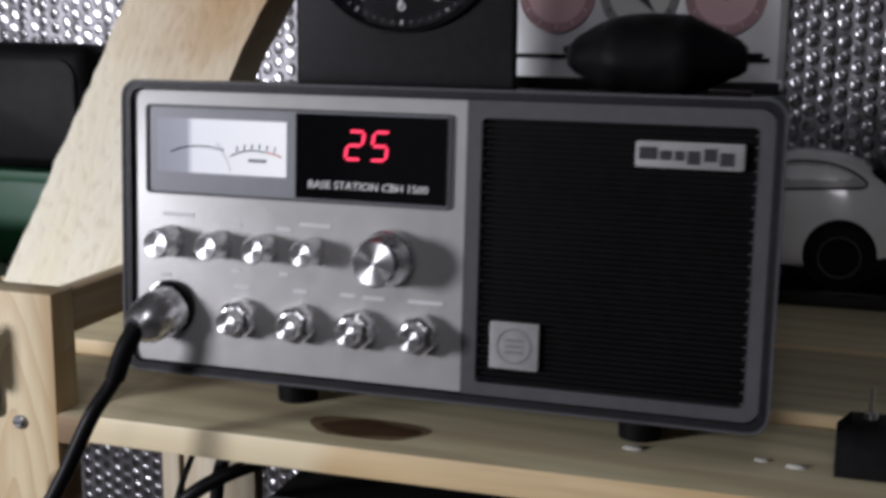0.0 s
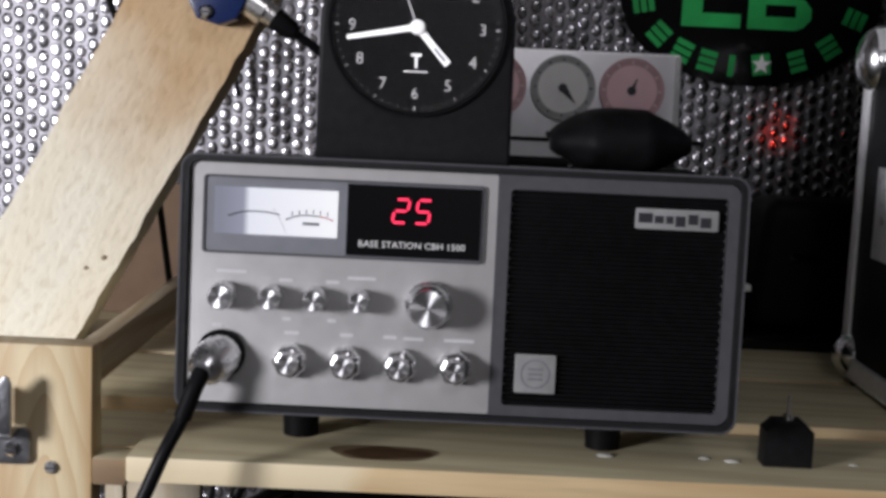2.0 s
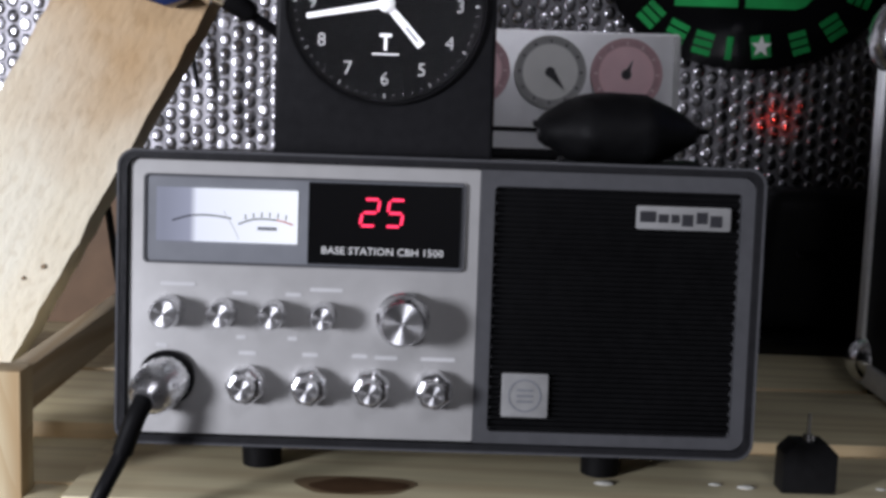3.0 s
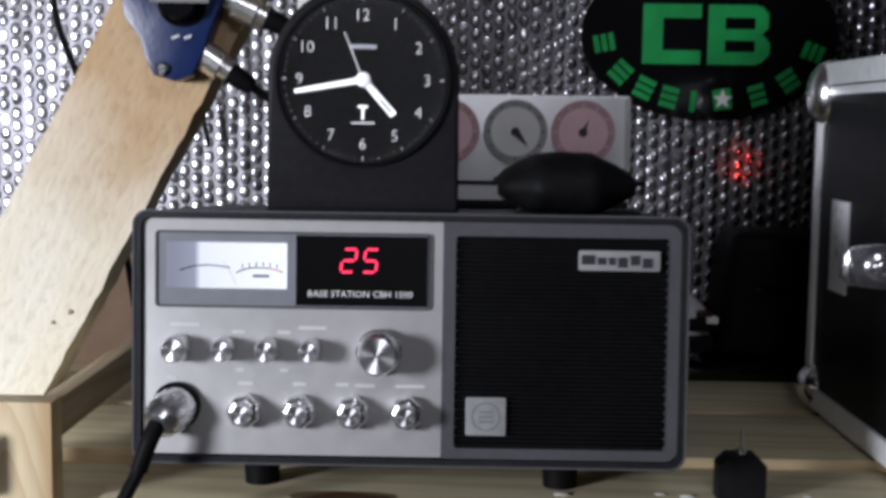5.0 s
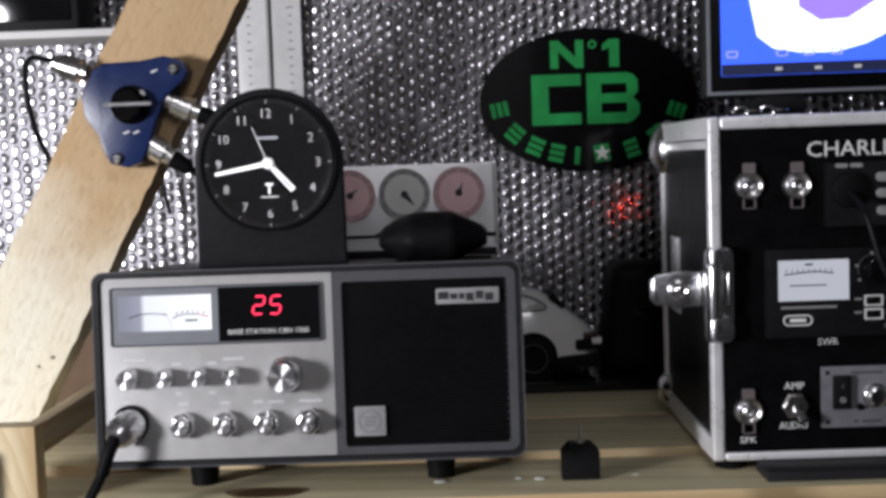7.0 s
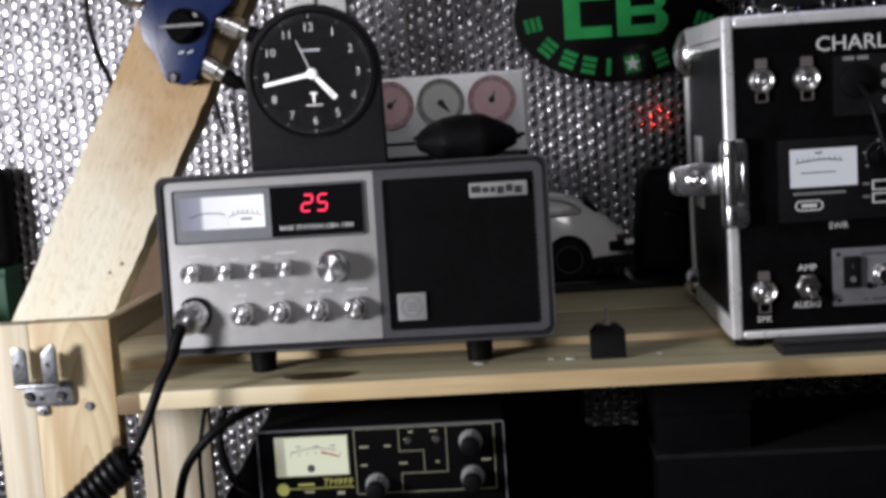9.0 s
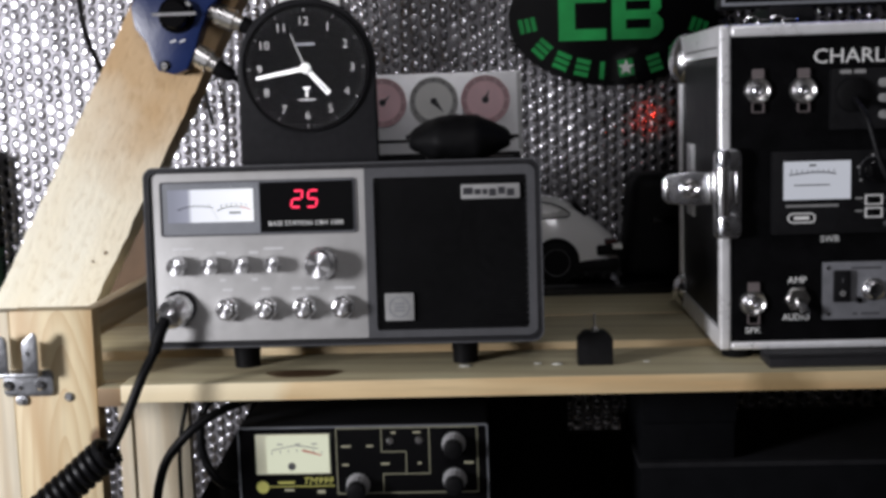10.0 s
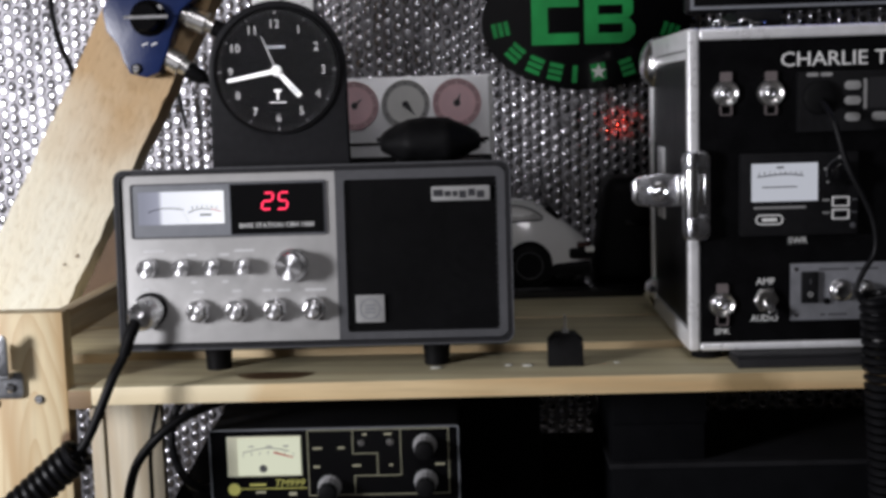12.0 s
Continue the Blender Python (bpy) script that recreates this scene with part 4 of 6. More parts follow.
part("microphone_socket", turned((-0.1412, -0.0004, 1.0543), (0, -1, 0), [(0, 0.0146), (0.003, 0.0146), (0.0035, 0.0125)], 36), "gloss_black", radio)
for fx in (-0.1, 0.1):
    part("foot", turned((fx, 0.072, 1.0212), (0, 0.052, -1), [(0, 0.0135), (0.026, 0.0115), (0.0362, 0.0112)], 28), "rubber", radio, "black rubber foot")
    part("foot", turned((fx, 0.225, 1.0212), (0, 0.052, -1), [(0, 0.0115), (0.0225, 0.0105)], 24), "rubber", radio, "black rubber foot")

# microphone lead
lead = thing("microphone_lead", (-0.144, -0.01, 1.0535), "black microphone lead with a chrome plug and coiled end", "lead")
plug_way = Vector((-0.30, -1, -0.24)).normalized()
plug_at = Vector((-0.1412, -0.0040, 1.0540))
part("plug", turned(plug_at, plug_way, [(0, 0.0134), (0.010, 0.0134), (0.0115, 0.0128), (0.0175, 0.0122), (0.0225, 0.0100), (0.026, 0.0062)], 36, 18, 0.03), "knob_chrome", lead, "chrome microphone plug")
end = plug_at + plug_way * 0.026
bend = end + Vector((-0.0035, -0.004, -0.010))
part("strain_relief", tube([end - plug_way * 0.002, bend, bend + Vector((-0.0055, -0.002, -0.016))], 0.0052, 14), "rubber", lead)
cable_line = [bend, bend + Vector((-0.0055, -0.002, -0.016)), (-0.1655, -0.045, 1.004), (-0.1775, -0.053, 0.974), (-0.187, -0.059, 0.954), (-0.1965, -0.062, 0.9425)]
part("straight_lead", tube(cable_line, 0.0042, 14), "cable", lead)
part("coil", coil([(-0.192, -0.062, 0.947), (-0.215, -0.064, 0.927), (-0.250, -0.070, 0.897), (-0.295, -0.078, 0.857), (-0.35, -0.088, 0.795), (-0.40, -0.10, 0.73)], 0.0118, 0.0034, 0.0076), "cable", lead, "black coiled lead")

# microphone hook on the post
hook = thing("microphone_hook", (-0.281, 0.004, 0.98), "galvanised forked microphone hook screwed to the post", "hook")
part("base_plate", prism(rounded(-0.3015, -0.2575, 0.9785, 1.0015, 0.005), -0.0005, 0.0035, 0.0010), "hook_steel", hook)
part("tab", prism(rounded(-0.2925, -0.2815, 0.9700, 0.9784, 0.004), 0.0012, 0.0035, 0.0005), "hook_steel", hook)
part("bridge", box(-0.3020, -0.2640, -0.0160, -0.0006, 0.9985, 1.0018, 0.0008), "hook_steel", hook)
for px0, px1, low, high in ((-0.3035, -0.2900, 1.0360, 1.0345), (-0.2770, -0.2635, 1.0320, 1.0375)):
    prong = part("prong", prism([(px0, 1.0019), (px1, 1.0019), (px1, high - 0.005), (px1 - 0.0012, high - 0.0015), (px1 - 0.0038, high), (px0 + 0.0035, low), (px0 + 0.001, low - 0.002), (px0, low - 0.005)], -0.0165, -0.0138, 0.0007), "hook_steel", hook)
    part("flange", box(px0, px0 + 0.0022, -0.0137, -0.0050, 1.0045, low - 0.004, 0.0006), "hook_steel", prong)
    part("rivet", turned((px0 + 0.0052, -0.0165, 1.0195), (0, -1, 0), [(0, 0.0022), (0.0009, 0.0017)], 12), "chrome", prong)
for sx in (-0.2968, -0.2684):
    screw(hook, sx, -0.0005, 0.9885, 0.0046, "chrome")
screw(hook, -0.2865, -0.0005, 0.9862, 0.0022, "chrome")
screw(hook, -0.2872, 0.0012, 0.9735, 0.0028, "zinc")

# ---- on top of the radio ----
clock = thing("alarm_clock", (-0.0345, 0.085, 1.1685), "charcoal plastic radio-controlled alarm clock with white hands", "clock")
CX, CZ, CR = -0.0335, 1.2552, 0.0618
outline = [(CX - CR - 0.0005, 1.1695), (CX + CR + 0.0005, 1.1695)] + [(CX + CR * math.cos(radians(180 * i / 36)), CZ + CR * math.sin(radians(180 * i / 36))) for i in range(37)]
clock_bm = prism(outline, 0.060, 0.100, 0.003, seg=3)
for v in clock_bm.verts:
    f = 1 - 0.16 * max(0, v.co.y - 0.063) / 0.037
    v.co.x, v.co.z = CX + (v.co.x - CX) * f, (CZ + (v.co.z - CZ) * f if v.co.z > CZ else v.co.z)
part("body", clock_bm, "clock", clock)
part("face_ring", frame_ring(circle(CX, CZ, 0.0562, 72), circle(CX, CZ, 0.0540, 72), 0.0568, 0.0605), "gloss_black", clock)
face = part("dial", prism(circle(CX, CZ, 0.0540, 72), 0.0585, 0.0602), "dial_black", clock, "black dial with white numerals")
for h in range(1, 13):
    a = radians(90 - 30 * h)
    part("numeral", letters(str(h), CX + 0.0412 * math.cos(a), 0.0585, CZ + 0.0412 * math.sin(a), 0, 0.0074), "numeral", face, smooth=0)
for i in range(60):
    a = 90 - 6 * i
    part("minute_mark", bar(CX + 0.0508 * math.cos(radians(a)), 0.0585, CZ + 0.0508 * math.sin(radians(a)), 0.0024 if i % 5 == 0 else 0.0013, 0.0010 if i % 5 == 0 else 0.0005, a), "numeral" if i % 15 == 0 else "minute_ink", face)


def hand(name, dx, dz, w0, w1, y, back=0.0, material="white"):
    d = Vector((dx, dz)).normalized()
    s = Vector((-d.y, d.x))
    c = Vector((CX, CZ))
    tip = c + Vector((dx, dz))
    pts = [c - d * back + s * w0, c - d * back - s * w0, tip - s * w1, tip + s * w1]
    return part(name, prism([(p.x, p.y) for p in pts], y - 0.0006, y), material, clock)


hand("hour_hand", 0.0200, -0.0225, 0.0020, 0.0024, 0.0572)
part("hand_slot", prism([(CX + 0.0105, CZ - 0.0131), (CX + 0.0117, CZ - 0.0121), (CX + 0.0187, CZ - 0.0199), (CX + 0.0175, CZ - 0.0209)], 0.0564, 0.0566), "recess", clock)
hand("minute_hand", -0.0440, -0.0080, 0.0019, 0.0014, 0.0564)
hand("second_hand", -0.0120, 0.0300, 0.0006, 0.0004, 0.0556, material="plate")
part("hub", turned((CX, 0.0575, CZ), (0, -1, 0), [(0, 0.0048), (0.0028, 0.0046), (0.0034, 0.0036)], 28), "white", clock)
part("antenna_mark", bar(CX, 0.0585, 1.2337, 0.0016, 0.0080), "white", face)
part("antenna_mark", bar(CX, 0.0585, 1.2379, 0.0066, 0.0018), "white", face)
part("rule_mark", bar(CX, 0.0585, 1.2275, 0.0150, 0.0007), "white", face)
part("name_mark", bar(CX, 0.0585, 1.2762, 0.0170, 0.0026), "recess", face)
pane = part("glass", prism(circle(CX, CZ, 0.0538, 72), 0.0540, 0.0546), "clear", clock)
pane.visible_shadow = False

station = thing("weather_station", (0.072, 0.2, 1.163), "silver weather station with three round dials", "weather station", rot=(-4, 0, 0))
part("body", prism(rounded(-0.014, 0.1585, 1.1655, 1.2495, 0.002), 0.190, 0.214, 0.0012), "silver", station)
part("base", box(-0.012, 0.1565, 0.180, 0.225, 1.1632, 1.1700, 0.001), "black", station)
part("seam", box(-0.010, 0.150, 0.1886, 0.1904, 1.1815, 1.1842), "black", station)
part("side_strip", box(0.1545, 0.1590, 0.1890, 0.2140, 1.172, 1.248, 0.0006), "plate", station)
for gx, mt, ang in ((0.021, "pink", 40), (0.072, "grey_dial", -50), (0.123, "pink", 68)):
    g = part("dial", prism(circle(gx, 1.2215, 0.0228), 0.1880, 0.1905), mt, station, "round dial with a dark needle")
    band = "grey_band" if mt == "grey_dial" else "rose_band"
    part("rim", frame_ring(circle(gx, 1.2215, 0.0240), circle(gx, 1.2215, 0.0228), 0.1872, 0.1905), band, g)
    part("scale_band", frame_ring(circle(gx, 1.2215, 0.0226), circle(gx, 1.2215, 0.0186), 0.1876, 0.1880), band, g, "darker printed scale band")
    a = radians(ang)
    reach, wide = (0.0150, 0.0030) if mt == "grey_dial" else (0.0105, 0.0018)
    part("needle", prism([(gx - wide * math.sin(a), 1.2215 + wide * math.cos(a)), (gx + wide * math.sin(a), 1.2215 - wide * math.cos(a)), (gx + reach * math.cos(a), 1.2215 + reach * math.sin(a))], 0.1868, 0.1876), "ink", g)
    part("hub", turned((gx, 0.188, 1.2215), (0, -1, 0), [(0, 0.0034), (0.0016, 0.0031)], 16), "ink", g)
    for i in range(12):
        b = 30 * i
        part("mark", bar(gx + 0.0206 * math.cos(radians(b)), 0.1876, 1.2215 + 0.0206 * math.sin(radians(b)), 0.0022, 0.0010, b, deep=0.0003), "ink" if mt == "grey_dial" else "pink_mark", g)


def pouch():
    bm = bmesh.new()
    rings = []
    n = 22
    for i in range(n + 1):
        t = i / n
        x = 0.055 + 0.090 * t
        prof = min(1.0, 0.34 + 2.3 * t, 0.30 + 2.2 * (1 - t)) * (0.7 if i in (0, n) else 1.0)
        h, d = 0.0205 * prof + 0.002, 0.030 * prof + 0.003
        row = []
        for k in range(24):
            a = 2 * math.pi * k / 24
            zz = math.sin(a) * h
            zz = zz * (0.82 if zz < 0 else 1.0)
            row.append(bm.verts.new((x, 0.072 + d * math.cos(a), 1.1875 + zz + 0.0022 * noise.noise(Vector((t * 7, a * 1.5, 2))))))
        rings.append(row)
    for p, q in zip(rings, rings[1:]):
        for k in range(24):
            bm.faces.new((p[k], p[(k + 1) % 24], q[(k + 1) % 24], q[k]))
    bm.faces.new(rings[0][::-1])
    bm.faces.new(rings[-1])
    return bm


purse = thing("puffer_pouch", (0.1, 0.072, 1.169), "small matt black pouch with tapered tabs on the radio", "pouch")
part("body", pouch(), "rubber", purse)
part("tab", box(0.140, 0.1525, 0.066, 0.078, 1.1885, 1.1915, 0.001), "rubber", purse)
part("tab", box(0.052, 0.064, 0.066, 0.078, 1.1895, 1.1935, 0.001), "rubber", purse)
part("base_flap", box(0.068, 0.148, 0.06, 0.09, 1.1692, 1.1722, 0.0012), "rubber", purse)

# ---- antenna switch on the beam ----
switch = thing("antenna_switch", (-0.175, 0.185, 1.305), "blue enamelled antenna switch with a black knob", "antenna switch")
sw = [(-0.209, 1.346), (-0.198, 1.352), (-0.165, 1.353), (-0.143, 1.357), (-0.126, 1.352), (-0.121, 1.342), (-0.126, 1.333), (-0.143, 1.320), (-0.152, 1.300), (-0.160, 1.276), (-0.168, 1.260), (-0.181, 1.2555), (-0.197, 1.260), (-0.203, 1.272), (-0.207, 1.287), (-0.218, 1.302), (-0.221, 1.322)]
part("housing", prism(sw, 0.174, 0.199, 0.003), "blue", switch)
kn = part("knob", turned((-0.175, 0.174, 1.313), (0, -1, 0), [(0, 0.018), (0.003, 0.0178), (0.004, 0.0148), (0.014, 0.0138), (0.0155, 0.0122)], 36), "gloss_black", switch, "black rotary knob")
part("pointer", prism(rounded(-0.195, -0.152, 1.3115, 1.3145, 0.001), 0.1570, 0.1586), "chrome", kn)
screw(switch, -0.134, 0.174, 1.3445, 0.0052, "chrome")
screw(switch, -0.1895, 0.174, 1.2645, 0.0052, "chrome")
for bx, bz in ((-0.152, 1.343), (-0.171, 1.288), (-0.180, 1.288)):
    part("mark", bar(bx, 0.174, bz, 0.006, 0.0014, 20), "white", switch)


def connector(a, way, boot=True):
    a, way = Vector(a), Vector(way).normalized()
    ob = part("connector", turned(a, way, [(0, 0.0085), (0.007, 0.0085), (0.0072, 0.0115), (0.025, 0.0115), (0.0255, 0.0084), (0.034, 0.0080)], 30, 15, 0.04), "nickel", switch, "nickel-plated coaxial plug")
    if boot:
        part("boot", turned(a + way * 0.033, way, [(0, 0.0088), (0.016, 0.0074), (0.020, 0.0050)], 18), "rubber", ob)
    return a + way * 0.05


e1 = connector((-0.145, 0.187, 1.317), (0.8, 0.05, -0.36))
e2 = connector((-0.170, 0.187, 1.281), (0.8, 0.05, -0.52))
e3 = connector((-0.216, 0.187, 1.344), (-0.9, 0.1, 0.30), False)


def cable(name, pts, r, label):
    return solo(name, tube(pts, r, 10, 12), "cable", pts[0], label, "cable")


cable("coaxial_cable", [e1, e1 + Vector((0.03, 0.02, -0.02)), (-0.06, 0.26, 1.24), (-0.05, 0.30, 1.12), (-0.06, 0.33, SHELF + 0.004)], 0.0036, "black coaxial cable running down behind the clock")
cable("coaxial_cable", [e2, e2 + Vector((0.025, 0.02, -0.02)), (-0.075, 0.27, 1.19), (-0.08, 0.30, 1.08), (-0.09, 0.34, SHELF + 0.004)], 0.0036, "black coaxial cable running down behind the clock")
cable("thin_cable", [e3 + Vector((0.016, 0, -0.004)), (-0.276, 0.21, 1.362), (-0.286, 0.22, 1.345), (-0.284, 0.23, 1.30), (-0.270, 0.25, 1.245), (-0.250, 0.265, 1.16), (-0.235, 0.28, 1.04)], 0.0027, "thin black cable looping down beside the beam")
cable("thin_cable", [(-0.262, 0.50, 1.60), (-0.258, 0.50, 1.45), (-0.250, 0.50, 1.36), (-0.22, 0.50, 1.20)], 0.0024, "thin black cable hanging against the foil")

# ---- wall things ----
sign = thing("oval_sign", (0.281, 0.505, 1.232), "black oval sign with bright green lettering and a star", "sign", at=(0.280, 0.505, 1.2335))
part("board", prism(circle(0.281, 1.3155, 0.1285, 96, 0.655), 0.506, 0.511), "gloss_black", sign)


def stroke(bm, *quads):
    for q in quads:
        prism(q, 0.5053, 0.506, bm=bm)
    return bm


def rect(x0, x1, z0, z1):
    return [(x0, z0), (x1, z0), (x1, z1), (x0, z1)]


LO, HI = 1.2875, 1.3465
part("letter_c", stroke(bmesh.new(), rect(0.214, 0.234, LO, HI), rect(0.2341, 0.272, HI - 0.0135, HI), rect(0.2341, 0.272, LO, LO + 0.0135)), "green", sign, "green block letter")
part("letter_b", stroke(bmesh.new(), rect(0.279, 0.296, LO, HI), rect(0.2961, 0.326, HI - 0.0125, HI), rect(0.2961, 0.326, 1.3115, 1.3225), rect(0.2961, 0.326, LO, LO + 0.0125), [(0.3261, LO), (0.334, LO + 0.003), (0.341, LO + 0.011), (0.341, 1.309), (0.334, 1.317), (0.3261, 1.317)], [(0.3261, 1.3175), (0.333, 1.3175), (0.339, 1.324), (0.339, 1.338), (0.333, 1.3445), (0.3261, HI)]), "green", sign, "green block letter")
NL, NH = 1.3535, 1.3860
part("letter_n", stroke(bmesh.new(), rect(0.237, 0.2465, NL, NH), rect(0.2665, 0.276, NL, NH), [(0.2466, NH), (0.2466, NH - 0.013), (0.2664, NL), (0.2664, NL + 0.013)]), "green", sign, "green block letter")
part("degree_ring", frame_ring(circle(0.2865, 1.3805, 0.0050, 20), circle(0.2865, 1.3805, 0.0024, 20), 0.5053, 0.506), "green", sign)
part("figure_one", stroke(bmesh.new(), rect(0.3065, 0.318, NL, NH), [(0.3064, NH), (0.2985, NH - 0.006), (0.2985, NH - 0.013), (0.3064, NH - 0.010)]), "green", sign, "green figure one")
for a, wide in ((187, 0.0150), (214, 0.0160), (233, 0.0160), (248.5, 0.0150), (262, 0.0050), (298, 0.0140), (319, 0.0160), (347, 0.0150)):
    x, z = 0.281 + 0.1060 * math.cos(radians(a)), 1.3155 + 0.0655 * math.sin(radians(a))
    t = math.degrees(math.atan2(0.0655 * math.cos(radians(a)), -0.1060 * math.sin(radians(a))))
    for rise in (-0.0076, 0.0, 0.0076) if wide > 0.01 else (0.0,):
        ux, uz = -math.sin(radians(t)) * rise, math.cos(radians(t)) * rise
        part("letter_block", bar(x + ux, 0.506, z + uz, wide * 1.15, 0.0056 if wide > 0.01 else 0.0210, t), "green", sign)
part("letter_block", bar(0.2955, 0.506, 1.2530, 0.018, 0.0205, 8), "green", sign)
star = [(0.2955 + (0.0100 if i % 2 == 0 else 0.0042) * math.cos(radians(90 + 36 * i)), 1.2530 + (0.0100 if i % 2 == 0 else 0.0042) * math.sin(radians(90 + 36 * i))) for i in range(10)]
part("star", prism(star, 0.5035, 0.5050), "white", sign, "white star")

ruler = thing("thermometer_strip", (-0.093, 0.50, 1.30), "white plastic wall thermometer strip with scale marks", "thermometer")
part("backing", prism(rounded(-0.132, -0.056, 1.30, 1.60, 0.003), 0.508, 0.514, 0.001), "strip_white", ruler)
part("tube", rod((-0.0945, 0.506, 1.31), (-0.0945, 0.506, 1.59), 0.0024, seg=12), "plate", ruler)
for i in range(26):
    for sx in (-0.118, -0.069):
        part("mark", bar(sx, 0.508, 1.34 + 0.0098 * i, 0.008 if i % 5 == 0 else 0.004, 0.0014), "recess", ruler)

rack = thing("wall_shelf", (-0.35, 0.48, 1.41), "small white shelf fixed over the foil", "shelf")
part("board", box(-0.47, -0.245, 0.43, 0.520, 1.404, 1.4125, 0.001), "white_card", rack)
unit = thing("power_unit", (-0.37, 0.48, 1.4125), "black plastic power unit on the white shelf", "power unit")
part("body", box(-0.437, -0.298, 0.44, 0.51, 1.4130, 1.53, 0.004), "black", unit)
part("front_plate", box(-0.428, -0.307, 0.4375, 0.4398, 1.424, 1.52, 0.0008), "gloss_black", unit)

side_shelf = thing("side_shelf", (-0.65, 0.43, 0.95), "pale side shelf board behind the post", "shelf")
part("board", box(-0.95, -0.47, 0.33, 0.52, 0.936, 0.955, 0.002), "white_card", side_shelf)
carton = thing("green_carton", (-0.58, 0.42, 0.955), "green carton on the side shelf", "box")
part("body", box(-0.73, -0.506, 0.462, 0.516, 0.956, 1.040, 0.002), "green_box", carton)
part("lid", box(-0.732, -0.504, 0.460, 0.518, 1.0402, 1.050, 0.001), "green_box", carton)
packet = thing("yellow_packet", (-0.62, 0.37, 0.955), "crumpled yellow packet on the side shelf", "packet")
part("body", box(-0.70, -0.545, 0.352, 0.388, 0.956, 1.012, 0.010, 3), "yellow", packet)
part("fold", box(-0.69, -0.60, 0.346, 0.3515, 0.962, 0.985, 0.002), "white_card", packet)
speaker = thing("loudspeaker", (-0.56, 0.43, 1.05), "black fabric loudspeaker standing on the green carton", "loudspeaker")
part("body", box(-0.72, -0.500, 0.470, 0.515, 1.0505, 1.176, 0.020, 4), "rubber", speaker)
part("front_cloth", prism(rounded(-0.712, -0.512, 1.062, 1.160, 0.018), 0.4672, 0.4702, 0.001), "black", speaker)

# ---- model car on its plinth ----
plinth = thing("display_plinth", (0.2, 0.46, SHELF), "glossy black display plinth under the model car", "plinth")
part("base", box(0.02, 0.420, 0.392, 0.515, SHELF + 0.0003, 1.004, 0.002), "gloss_black", plinth)


ROOF = ((0.020, 0.030), (0.024, 0.044), (0.034, 0.052), (0.060, 0.060), (0.105, 0.068), (0.120, 0.079), (0.145, 0.096), (0.165, 0.1015), (0.190, 0.1015), (0.210, 0.097), (0.228, 0.0875), (0.244, 0.0755), (0.258, 0.064), (0.270, 0.054), (0.275, 0.045), (0.2765, 0.034))


def car_section(x):
    """Half section of the car body at x: (share of the half width, height) from sill to roof, and the half width."""
    for (x0, h0), (x1, h1) in zip(ROOF, ROOF[1:]):
        if x0 <= x <= x1:
            top = h0 + (h1 - h0) * (x - x0) / (x1 - x0)
    wide = 0.0455 * (1 - 0.42 * abs((x - 0.150) / 0.1275) ** 7) + 0.0028 * math.exp(-((x - 0.205) / 0.028) ** 2) + 0.0018 * math.exp(-((x - 0.072) / 0.028) ** 2)
    belt = min(0.056, 0.78 * top)
    rise = top - belt
    return wide, [(0.86, 0.014), (0.97, 0.0165), (1.0, 0.026), (1.0, 0.62 * belt), (0.985, 0.86 * belt), (0.93, belt + 0.10 * rise), (0.87, belt + 0.35 * rise), (0.76, belt + 0.72 * rise), (0.66, belt + 0.90 * rise), (0.42, belt + 0.985 * rise), (0.0, top)]


